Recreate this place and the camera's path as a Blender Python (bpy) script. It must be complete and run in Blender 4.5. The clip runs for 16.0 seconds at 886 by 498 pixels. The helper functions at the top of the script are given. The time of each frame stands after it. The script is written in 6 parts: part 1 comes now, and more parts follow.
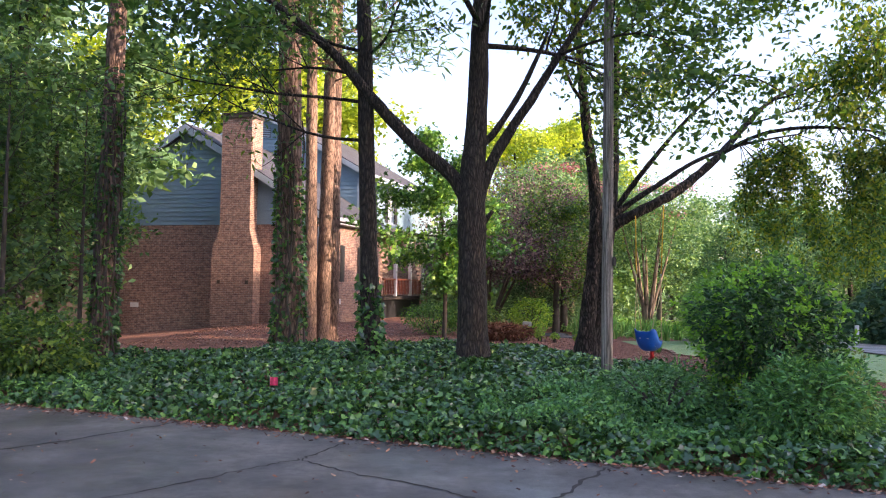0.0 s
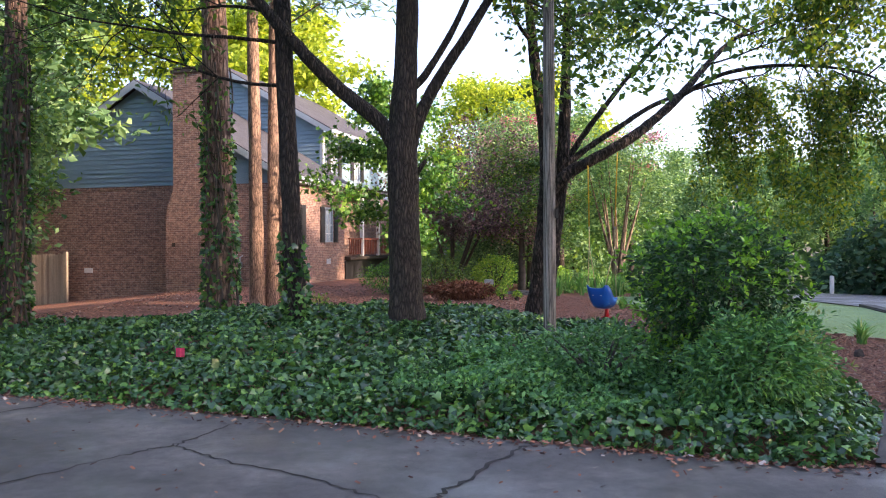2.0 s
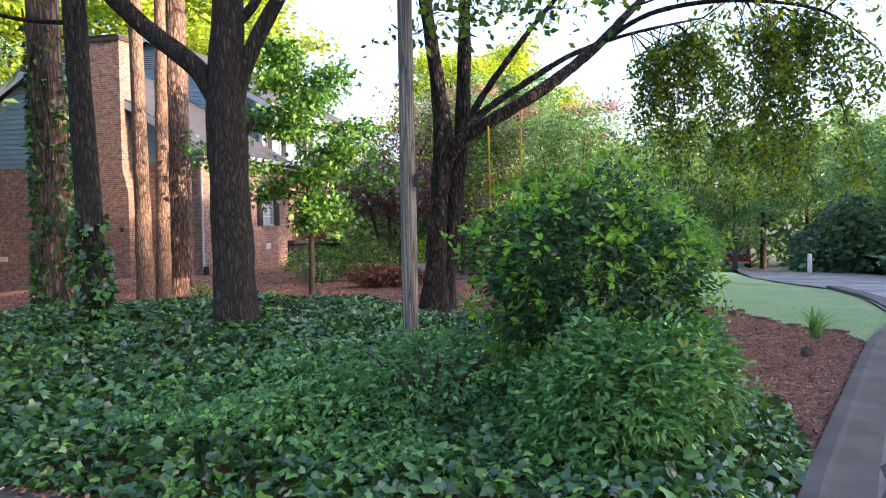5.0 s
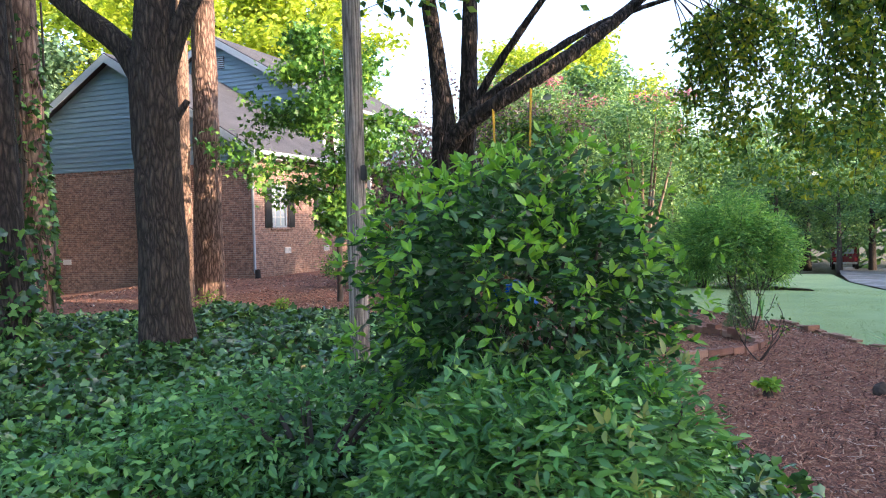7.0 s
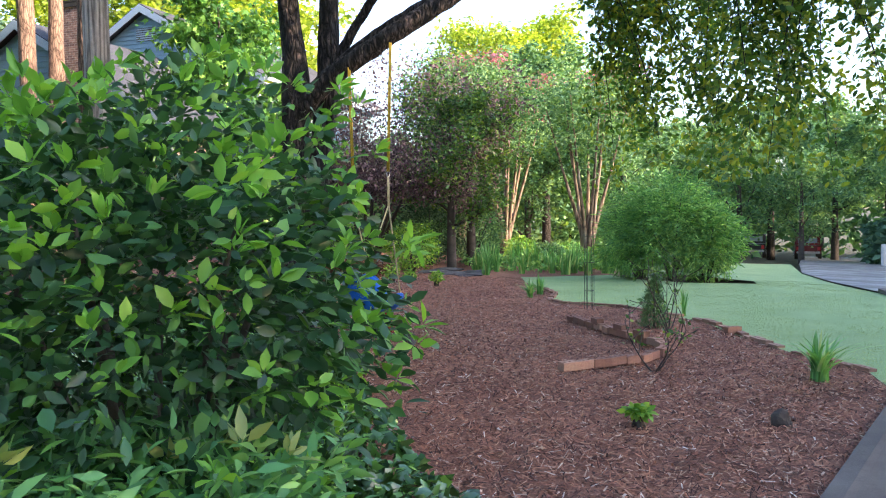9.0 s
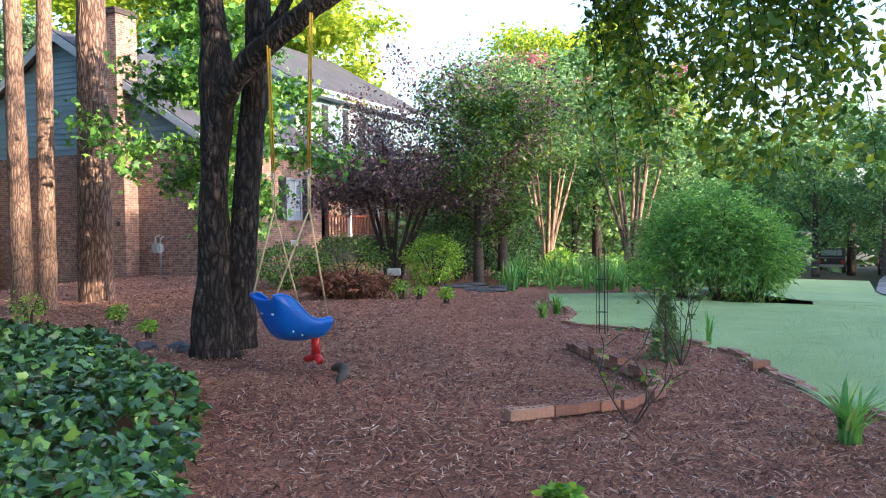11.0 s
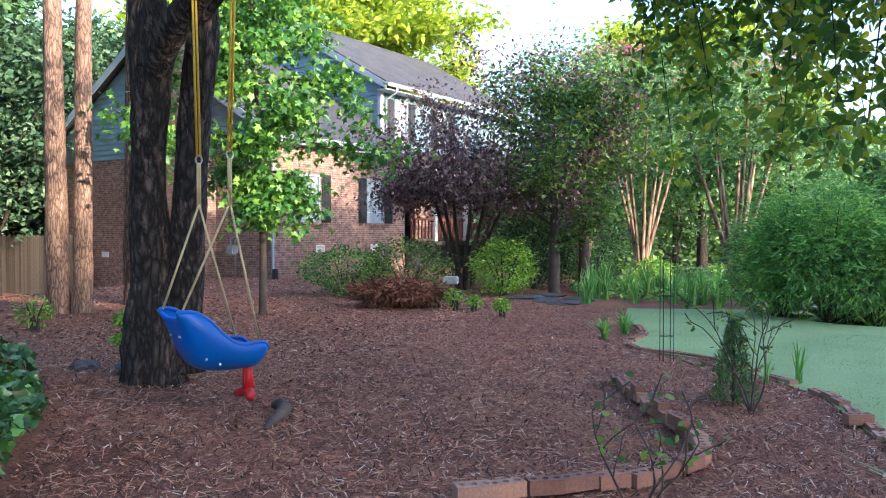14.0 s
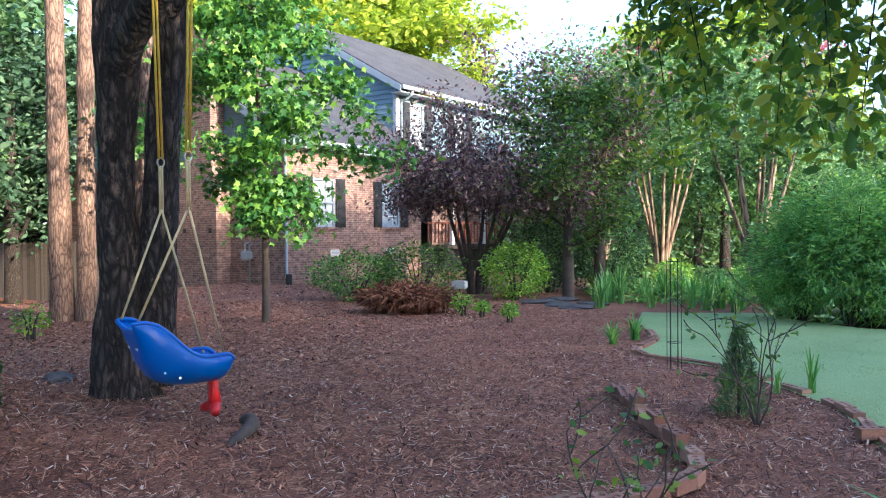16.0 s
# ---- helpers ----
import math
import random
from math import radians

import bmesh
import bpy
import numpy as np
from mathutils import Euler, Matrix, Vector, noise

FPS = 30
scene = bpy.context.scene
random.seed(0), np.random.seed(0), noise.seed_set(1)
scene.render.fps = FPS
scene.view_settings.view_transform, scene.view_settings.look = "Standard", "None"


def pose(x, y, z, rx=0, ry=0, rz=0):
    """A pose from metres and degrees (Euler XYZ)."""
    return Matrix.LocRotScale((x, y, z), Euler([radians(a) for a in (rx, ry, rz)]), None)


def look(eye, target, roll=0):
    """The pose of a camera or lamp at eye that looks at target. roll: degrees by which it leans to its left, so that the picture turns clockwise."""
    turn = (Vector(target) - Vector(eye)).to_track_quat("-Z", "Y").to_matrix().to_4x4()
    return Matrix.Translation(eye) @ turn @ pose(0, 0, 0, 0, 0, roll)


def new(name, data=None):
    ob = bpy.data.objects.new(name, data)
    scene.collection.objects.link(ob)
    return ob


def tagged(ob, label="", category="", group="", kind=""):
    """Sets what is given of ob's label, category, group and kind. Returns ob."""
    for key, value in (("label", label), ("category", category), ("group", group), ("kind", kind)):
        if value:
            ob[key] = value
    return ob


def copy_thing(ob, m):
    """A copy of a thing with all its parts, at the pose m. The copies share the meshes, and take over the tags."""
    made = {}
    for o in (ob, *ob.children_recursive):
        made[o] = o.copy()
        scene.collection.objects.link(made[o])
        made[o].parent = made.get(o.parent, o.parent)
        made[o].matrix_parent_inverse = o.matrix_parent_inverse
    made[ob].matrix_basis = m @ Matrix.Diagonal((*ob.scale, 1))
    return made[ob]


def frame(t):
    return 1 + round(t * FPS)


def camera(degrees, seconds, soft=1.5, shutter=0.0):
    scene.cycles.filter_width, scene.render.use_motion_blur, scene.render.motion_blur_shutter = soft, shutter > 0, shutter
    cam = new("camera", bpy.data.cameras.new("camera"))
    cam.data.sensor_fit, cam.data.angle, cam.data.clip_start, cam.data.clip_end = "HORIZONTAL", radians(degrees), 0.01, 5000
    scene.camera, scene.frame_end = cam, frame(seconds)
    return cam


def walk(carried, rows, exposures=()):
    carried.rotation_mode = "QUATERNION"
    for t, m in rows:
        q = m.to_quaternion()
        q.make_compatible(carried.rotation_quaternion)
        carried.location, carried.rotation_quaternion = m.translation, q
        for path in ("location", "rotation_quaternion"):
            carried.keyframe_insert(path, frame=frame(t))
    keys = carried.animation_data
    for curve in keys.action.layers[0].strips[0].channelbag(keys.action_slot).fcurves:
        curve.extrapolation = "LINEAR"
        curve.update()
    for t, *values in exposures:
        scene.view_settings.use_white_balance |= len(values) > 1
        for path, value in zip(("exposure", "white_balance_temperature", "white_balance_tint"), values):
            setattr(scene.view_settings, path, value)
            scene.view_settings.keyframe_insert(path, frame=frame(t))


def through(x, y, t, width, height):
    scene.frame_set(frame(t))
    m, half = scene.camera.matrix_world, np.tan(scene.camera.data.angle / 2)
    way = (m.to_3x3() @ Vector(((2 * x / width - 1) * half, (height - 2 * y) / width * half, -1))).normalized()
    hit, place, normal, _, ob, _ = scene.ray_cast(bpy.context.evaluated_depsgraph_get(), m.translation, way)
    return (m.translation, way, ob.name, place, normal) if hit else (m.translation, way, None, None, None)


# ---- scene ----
cam = camera(59.2, 16.0, soft=1.1)
METRES, EYE, TILT, LEAN, TURN = 12.5, 1.67, 0.0, 0.0, 0.0
ROWS = [
    (0.0, 0.0, 0.0, 0.0, -0.04, 2.68, -0.89),
    (0.5, 0.0064, 0.0104, -0.0016, -0.19, 1.26, -0.28),
    (1.0, 0.0272, 0.0288, -0.0014, -0.48, 0.52, 0.27),
    (1.5, 0.0442, 0.05, -0.003, -0.91, -0.14, 0.43),
    (2.0, 0.0613, 0.0786, -0.0013, -1.21, -0.35, 0.27),
    (2.5, 0.0852, 0.1076, -0.0019, -1.19, -0.66, 0.44),
    (3.0, 0.1036, 0.1353, -0.0058, -0.47, -0.65, 0.57),
    (3.5, 0.1229, 0.1698, -0.0048, -0.64, -1.01, 0.77),
    (4.0, 0.1512, 0.2001, -0.0053, -1.31, -1.47, 1.0),
    (4.5, 0.1761, 0.2298, -0.0075, -2.8, -1.63, 1.0),
    (7.0, 0.2991, 0.3911, -0.0078, 4.91, -1.49, 1.42),
    (7.5, 0.3228, 0.4236, -0.0107, 4.41, -1.67, 1.43),
    (8.0, 0.3482, 0.4563, -0.0115, 4.03, -1.78, 1.58),
    (8.5, 0.3748, 0.4864, -0.0107, 3.35, -2.11, 1.13),
    (9.0, 0.3948, 0.5223, -0.0117, 3.16, -2.61, 0.8),
    (11.5, 0.4922, 0.6759, -0.0167, 10.08, -1.5, 0.64),
    (12.0, 0.5019, 0.705, -0.0168, 11.39, -1.6, 0.54),
    (12.5, 0.5131, 0.7305, -0.0188, 12.42, -1.48, 0.5),
    (13.0, 0.5242, 0.7514, -0.019, 14.42, -1.29, 0.21),
    (13.5, 0.5296, 0.7723, -0.0197, 16.24, -1.37, -0.07),
    (14.0, 0.5348, 0.7902, -0.0193, 16.83, -1.2, 0.04),
    (14.5, 0.5446, 0.8056, -0.0203, 16.84, -0.97, 0.11),
    (15.0, 0.5524, 0.8151, -0.0194, 17.76, -1.13, 0.2),
    (15.5, 0.5523, 0.8199, -0.0194, 18.48, -1.14, 0.29),
    (16.0, 0.552, 0.8223, -0.0192, 18.71, -0.94, 0.57),
]
walk(cam, [(t, pose(0, 0, EYE, TILT, LEAN, TURN) @ pose(METRES * x, METRES * y, METRES * z, 90 + pitch, roll, yaw)) for t, x, y, z, yaw, pitch, roll in ROWS],
     exposures=[(0.0, 2.05, 6450, 32), (4.5, 2.25, 6300, 28), (9.0, 2.42, 6050, 21), (12.5, 2.25, 5700, 20), (16.0, 2.25, 5450, 18)])

# ---- daylight: a low morning sun through trees ----
SUN_DIR = Vector((0.93, -0.36, 0.29)).normalized()
world = bpy.data.worlds.new("sky")
scene.world = world
world.use_nodes = True
wn = world.node_tree
wn.nodes.clear()
sky = wn.nodes.new("ShaderNodeTexSky")
sky.sky_type = "NISHITA"
sky.sun_disc = False
sky.sun_elevation = math.asin(SUN_DIR.z)
sky.sun_rotation = math.atan2(SUN_DIR.x, SUN_DIR.y)
sky.air_density, sky.dust_density, sky.ozone_density = 1.0, 2.0, 1.2
bg = wn.nodes.new("ShaderNodeBackground")
bg.inputs["Strength"].default_value = 0.15
wout = wn.nodes.new("ShaderNodeOutputWorld")
wn.links.new(sky.outputs[0], bg.inputs[0])
wn.links.new(bg.outputs[0], wout.inputs[0])
sun = bpy.data.lights.new("sun", "SUN")
sun.energy, sun.angle, sun.color = 2.7, radians(0.6), (1.0, 0.78, 0.5)
new("sun", sun).matrix_world = look(SUN_DIR * 60, (0, 0, 0))


# ---- materials ----
def material(name):
    m = bpy.data.materials.new(name)
    m.use_nodes = True
    nt = m.node_tree
    return m, nt, nt.nodes["Principled BSDF"]


def node(nt, kind, **values):
    n = nt.nodes.new(kind)
    for key, v in values.items():
        n.inputs[key.replace("_", " ")].default_value = v
    return n


def ramp(nt, source, stops):
    n = nt.nodes.new("ShaderNodeValToRGB")
    e = n.color_ramp.elements
    while len(e) < len(stops):
        e.new(0.5)
    for el, (p, c) in zip(e, stops):
        el.position, el.color = p, (*c, 1)
    nt.links.new(source, n.inputs[0])
    return n


def coords(nt, sx=1, sy=1, sz=1):
    tc = nt.nodes.new("ShaderNodeTexCoord")
    mp = nt.nodes.new("ShaderNodeMapping")
    mp.inputs["Scale"].default_value = (sx, sy, sz)
    nt.links.new(tc.outputs["Object"], mp.inputs[0])
    return mp.outputs[0]


def noise_tex(nt, vec, scale, detail=6, rough=0.6):
    n = node(nt, "ShaderNodeTexNoise", Scale=scale, Detail=detail, Roughness=rough)
    nt.links.new(vec, n.inputs["Vector"])
    return n.outputs["Fac"]


def mixc(nt, fac, a, b, mode="MIX"):
    n = nt.nodes.new("ShaderNodeMix")
    n.data_type, n.blend_type = "RGBA", mode
    for sock, v in ((n.inputs[0], fac), (n.inputs[6], a), (n.inputs[7], b)):
        if isinstance(v, (int, float)):
            sock.default_value = v
        elif isinstance(v, tuple):
            sock.default_value = (*v, 1)
        else:
            nt.links.new(v, sock)
    return n.outputs[2]


def bump(nt, p, height, strength=0.5, distance=0.02):
    b = node(nt, "ShaderNodeBump", Strength=strength, Distance=distance)
    nt.links.new(height, b.inputs["Height"])
    nt.links.new(b.outputs[0], p.inputs["Normal"])


def blotched(name, dark, light, scale=3.0, fine=60.0, rough=0.8, bumps=0.3, dist=0.01, metal=0.0, stretch=(1, 1, 1)):
    """A surface with two scales of colour variation and fine relief."""
    m, nt, p = material(name)
    v = coords(nt, *stretch)
    big = ramp(nt, noise_tex(nt, v, scale), [(0.3, dark), (0.7, light)])
    small = noise_tex(nt, v, fine, 4)
    tone = ramp(nt, small, [(0.25, (0.72, 0.72, 0.72)), (0.75, (1.15, 1.15, 1.15))])
    nt.links.new(mixc(nt, 1.0, big.outputs[0], tone.outputs[0], "MULTIPLY"), p.inputs["Base Color"])
    p.inputs["Roughness"].default_value, p.inputs["Metallic"].default_value = rough, metal
    bump(nt, p, small, bumps, dist)
    return m


def leaf_mat(name, stops, through=0.35, rough=0.45, through_tint=(1.6, 1.5, 0.5), gloss=0.4):
    """Leaves: each one its own tone, light passing through."""
    m, nt, p = material(name)
    geo = nt.nodes.new("ShaderNodeNewGeometry")
    col = ramp(nt, geo.outputs["Random Per Island"], [(a, (min(0.6, c[0] * 1.75), min(0.6, c[1] * 1.65), min(0.6, c[2] * 1.9))) for a, c in stops])
    v = coords(nt)
    patch = ramp(nt, noise_tex(nt, v, 1.3, 3), [(0.3, (0.75, 0.8, 0.75)), (0.7, (1.2, 1.2, 1.1))])
    base = mixc(nt, 1.0, col.outputs[0], patch.outputs[0], "MULTIPLY")
    nt.links.new(base, p.inputs["Base Color"])
    p.inputs["Roughness"].default_value = rough
    p.inputs["Specular IOR Level"].default_value = gloss
    tr = nt.nodes.new("ShaderNodeBsdfTranslucent")
    nt.links.new(mixc(nt, 1.0, base, through_tint, "MULTIPLY"), tr.inputs[0])
    mx = nt.nodes.new("ShaderNodeMixShader")
    mx.inputs[0].default_value = through
    nt.links.new(p.outputs[0], mx.inputs[1])
    nt.links.new(tr.outputs[0], mx.inputs[2])
    nt.links.new(mx.outputs[0], nt.nodes["Material Output"].inputs[0])
    return m


def bark_mat(name, dark, light, ridge=14.0, strength=0.9, patchcol=None, squash=0.22):
    m, nt, p = material(name)
    v = coords(nt, 1, 1, squash)
    vo = nt.nodes.new("ShaderNodeTexVoronoi")
    vo.feature = "DISTANCE_TO_EDGE"
    vo.inputs["Scale"].default_value = ridge
    wob = node(nt, "ShaderNodeTexNoise", Scale=9.0, Detail=5.0)
    nt.links.new(v, wob.inputs["Vector"])
    add = nt.nodes.new("ShaderNodeVectorMath")
    add.operation = "MULTIPLY_ADD"
    add.inputs[1].default_value = (0.12, 0.12, 0.12)
    nt.links.new(wob.outputs["Color"], add.inputs[0])
    nt.links.new(v, add.inputs[2])
    nt.links.new(add.outputs[0], vo.inputs["Vector"])
    plates = ramp(nt, vo.outputs["Distance"], [(0.0, tuple(c * 0.35 for c in dark)), (0.12, dark), (0.45, light)])
    fine = noise_tex(nt, coords(nt, 1, 1, 0.4), 45, 6, 0.7)
    tone = ramp(nt, fine, [(0.25, (0.6, 0.6, 0.6)), (0.75, (1.25, 1.25, 1.25))])
    col = mixc(nt, 1.0, plates.outputs[0], tone.outputs[0], "MULTIPLY")
    if patchcol:
        spots = ramp(nt, noise_tex(nt, coords(nt, 1, 1, 0.35), 14, 7, 0.75), [(0.54, (0, 0, 0)), (0.66, (1, 1, 1))])
        col = mixc(nt, spots.outputs[0], col, patchcol)
    nt.links.new(col, p.inputs["Base Color"])
    p.inputs["Roughness"].default_value = 0.9
    bump(nt, p, vo.outputs["Distance"], strength, 0.05)
    return m


def brick_mat():
    m, nt, p = material("brick_wall")
    sep = nt.nodes.new("ShaderNodeSeparateXYZ")
    nt.links.new(coords(nt), sep.inputs[0])
    run = nt.nodes.new("ShaderNodeMath")
    nt.links.new(sep.outputs[0], run.inputs[0])
    nt.links.new(sep.outputs[1], run.inputs[1])
    flat = nt.nodes.new("ShaderNodeCombineXYZ")
    nt.links.new(run.outputs[0], flat.inputs[0])
    nt.links.new(sep.outputs[2], flat.inputs[1])
    v = flat.outputs[0]
    bt = nt.nodes.new("ShaderNodeTexBrick")
    for key, val in (("Scale", 1.0), ("Brick Width", 0.21), ("Row Height", 0.072), ("Mortar Size", 0.006), ("Mortar Smooth", 0.2), ("Bias", 0.0)):
        bt.inputs[key].default_value = val
    bt.inputs["Color1"].default_value = (0.31, 0.19, 0.145, 1)
    bt.inputs["Color2"].default_value = (0.17, 0.1, 0.085, 1)
    bt.inputs["Mortar"].default_value = (0.36, 0.32, 0.28, 1)
    nt.links.new(v, bt.inputs["Vector"])
    cell = node(nt, "ShaderNodeTexNoise", Scale=7.0, Detail=3.0)
    nt.links.new(v, cell.inputs["Vector"])
    pale = ramp(nt, cell.outputs["Fac"], [(0.4, (0.8, 0.8, 0.8)), (0.62, (1.3, 1.25, 1.2))])
    nt.links.new(mixc(nt, 1.0, bt.outputs["Color"], pale.outputs[0], "MULTIPLY"), p.inputs["Base Color"])
    p.inputs["Roughness"].default_value = 0.9
    inv = node(nt, "ShaderNodeMath")
    inv.operation = "SUBTRACT"
    inv.inputs[0].default_value = 1.0
    nt.links.new(bt.outputs["Fac"], inv.inputs[1])
    bump(nt, p, inv.outputs[0], 0.6, 0.01)
    return m


def piece_mat(name, stops, rough=0.85, fine=70.0):
    """Loose pieces: the tone differs from object to object."""
    m, nt, p = material(name)
    info = nt.nodes.new("ShaderNodeObjectInfo")
    col = ramp(nt, info.outputs["Random"], stops)
    small = noise_tex(nt, coords(nt), fine, 4)
    tone = ramp(nt, small, [(0.25, (0.7, 0.7, 0.7)), (0.75, (1.2, 1.2, 1.2))])
    nt.links.new(mixc(nt, 1.0, col.outputs[0], tone.outputs[0], "MULTIPLY"), p.inputs["Base Color"])
    p.inputs["Roughness"].default_value = rough
    bump(nt, p, small, 0.3, 0.004)
    return m


def bits_mat(name, stops, rough=0.9):
    """Litter: each island its own tone."""
    m, nt, p = material(name)
    geo = nt.nodes.new("ShaderNodeNewGeometry")
    nt.links.new(ramp(nt, geo.outputs["Random Per Island"], stops).outputs[0], p.inputs["Base Color"])
    p.inputs["Roughness"].default_value = rough
    return m


def concrete_mat():
    m, nt, p = material("stained_concrete")
    v = coords(nt)
    big = ramp(nt, noise_tex(nt, v, 0.7, 7, 0.62), [(0.3, (0.085, 0.08, 0.074)), (0.48, (0.14, 0.132, 0.122)), (0.72, (0.27, 0.25, 0.225))])
    spots = ramp(nt, noise_tex(nt, v, 9, 6, 0.7), [(0.35, (0.75, 0.75, 0.75)), (0.6, (1.05, 1.05, 1.05))])
    fine = noise_tex(nt, v, 220, 3)
    grain = ramp(nt, fine, [(0.3, (0.62, 0.6, 0.58)), (0.7, (1.3, 1.3, 1.28))])
    col = mixc(nt, 1.0, mixc(nt, 1.0, big.outputs[0], spots.outputs[0], "MULTIPLY"), grain.outputs[0], "MULTIPLY")
    nt.links.new(col, p.inputs["Base Color"])
    wet = ramp(nt, noise_tex(nt, v, 0.9, 4), [(0.4, (0.7, 0.7, 0.7)), (0.62, (0.33, 0.33, 0.33))])
    nt.links.new(wet.outputs[0], p.inputs["Roughness"])
    bump(nt, p, fine, 0.25, 0.004)
    return m


def ground_mat(name, stops, fine_stops, bumps=0.8):
    m, nt, p = material(name)
    v = coords(nt)
    big = ramp(nt, noise_tex(nt, v, 0.9, 6), stops)
    streak = noise_tex(nt, v, 46, 8, 0.78)
    fine = ramp(nt, streak, fine_stops)
    nt.links.new(mixc(nt, 1.0, big.outputs[0], fine.outputs[0], "MULTIPLY"), p.inputs["Base Color"])
    p.inputs["Roughness"].default_value = 0.95
    bump(nt, p, streak, bumps, 0.03)
    return m


MULCH = ground_mat("pine_straw_mulch", [(0.3, (0.18, 0.078, 0.048)), (0.7, (0.37, 0.17, 0.105))], [(0.34, (0.3, 0.28, 0.28)), (0.5, (0.9, 0.9, 0.9)), (0.68, (1.75, 1.6, 1.55))])
SOIL = ground_mat("woodland_soil", [(0.3, (0.05, 0.045, 0.025)), (0.7, (0.1, 0.1, 0.05))], [(0.3, (0.5, 0.5, 0.5)), (0.7, (1.4, 1.4, 1.3))])
LAWN = ground_mat("mown_lawn", [(0.3, (0.21, 0.33, 0.14)), (0.7, (0.29, 0.42, 0.19))], [(0.3, (0.75, 0.75, 0.75)), (0.7, (1.2, 1.2, 1.15))], 0.5)
CONCRETE = concrete_mat()
KERBSTONE = blotched("damp_kerb_concrete", (0.07, 0.062, 0.055), (0.15, 0.135, 0.12), 1.6, 110, 0.9, 0.4)
CRACK = blotched("crack_filler", (0.02, 0.02, 0.018), (0.06, 0.05, 0.04), 8, 90)
BRICK = brick_mat()
SIDING = blotched("blue_grey_siding", (0.16, 0.26, 0.32), (0.2, 0.31, 0.37), 0.6, 40, 0.6, 0.15, stretch=(1, 1, 6))
ROOF = blotched("grey_shingles", (0.04, 0.043, 0.052), (0.075, 0.08, 0.095), 1.2, 25, 0.95, 0.7, 0.02)
TRIM = blotched("blue_grey_trim", (0.3, 0.37, 0.42), (0.36, 0.43, 0.48), 2, 60, 0.5, 0.1)
WHITE = blotched("white_paint", (0.68, 0.68, 0.66), (0.8, 0.8, 0.78), 2, 60, 0.5, 0.1)
SHUTTER = blotched("black_shutter_paint", (0.018, 0.02, 0.024), (0.03, 0.032, 0.036), 2, 60, 0.45, 0.1)
DARKWOOD = blotched("dark_wood", (0.03, 0.025, 0.02), (0.06, 0.05, 0.04), 3, 50, 0.8, 0.3)
REDWOOD = blotched("red_stained_rail", (0.22, 0.06, 0.035), (0.32, 0.1, 0.055), 3, 50, 0.7, 0.2)
FENCEWOOD = piece_mat("weathered_fence_wood", [(0.0, (0.2, 0.16, 0.12)), (0.5, (0.3, 0.25, 0.19)), (1.0, (0.38, 0.33, 0.26))], fine=25)
PINEBARK = bark_mat("pine_bark", (0.2, 0.125, 0.095), (0.42, 0.29, 0.22), 15, 1.0)
ORANGEBARK = bark_mat("thin_orange_bark", (0.26, 0.17, 0.125), (0.38, 0.265, 0.195), 20, 0.5)
DARKBARK = bark_mat("dark_fissured_bark", (0.03, 0.025, 0.022), (0.1, 0.08, 0.065), 24, 1.0)
OAKBARK = bark_mat("oak_bark", (0.04, 0.032, 0.026), (0.11, 0.088, 0.07), 26, 1.0)
FLAKYBARK = bark_mat("flaky_cherry_bark", (0.016, 0.013, 0.012), (0.085, 0.072, 0.066), 20, 1.0, (0.17, 0.125, 0.105), 0.3)
PALEBARK = bark_mat("smooth_pale_bark", (0.25, 0.18, 0.12), (0.42, 0.33, 0.25), 6, 0.3)
TWIG = blotched("twig_bark", (0.05, 0.04, 0.035), (0.11, 0.09, 0.075), 6, 80, 0.9, 0.3)
POLEWOOD = bark_mat("weathered_pole_wood", (0.24, 0.22, 0.19), (0.4, 0.37, 0.33), 30, 0.4, None, 0.03)
IVY = leaf_mat("ivy_leaves", [(0.0, (0.018, 0.05, 0.02)), (0.6, (0.035, 0.1, 0.03)), (0.9, (0.08, 0.19, 0.04)), (1.0, (0.14, 0.27, 0.05))], 0.15, 0.26, gloss=0.75)
BUSHLEAF = leaf_mat("bush_leaves", [(0.0, (0.014, 0.042, 0.02)), (0.75, (0.026, 0.08, 0.028)), (0.93, (0.06, 0.16, 0.035)), (1.0, (0.12, 0.26, 0.045))], 0.25, 0.3)
NANDINA = leaf_mat("nandina_leaves", [(0.0, (0.035, 0.1, 0.04)), (0.6, (0.06, 0.18, 0.055)), (1.0, (0.15, 0.31, 0.08))], 0.25, 0.35)
OAKLEAF = leaf_mat("oak_leaves", [(0.0, (0.02, 0.055, 0.02)), (0.6, (0.05, 0.12, 0.03)), (1.0, (0.13, 0.2, 0.03))], 0.35, 0.4)
MAPLELEAF = leaf_mat("maple_leaves", [(0.0, (0.02, 0.07, 0.02)), (0.6, (0.048, 0.145, 0.026)), (1.0, (0.15, 0.29, 0.045))], 0.22, 0.45)
PURPLELEAF = leaf_mat("purple_maple_leaves", [(0.0, (0.04, 0.03, 0.034)), (0.55, (0.095, 0.065, 0.068)), (0.8, (0.17, 0.11, 0.11)), (1.0, (0.12, 0.14, 0.07))], 0.25, 0.45, (1.4, 1.0, 0.85))
FARLEAF = leaf_mat("woodland_leaves", [(0.0, (0.035, 0.09, 0.045)), (0.6, (0.085, 0.18, 0.08)), (1.0, (0.17, 0.28, 0.1))], 0.3, 0.6)
# bright yellow-green base: sunlight on the trees behind the house, put into the colour
SUNLEAF = leaf_mat("sun_tinted_leaves", [(0.0, (0.1, 0.17, 0.02)), (0.6, (0.19, 0.26, 0.03)), (1.0, (0.3, 0.36, 0.04))], 0.5, 0.6)
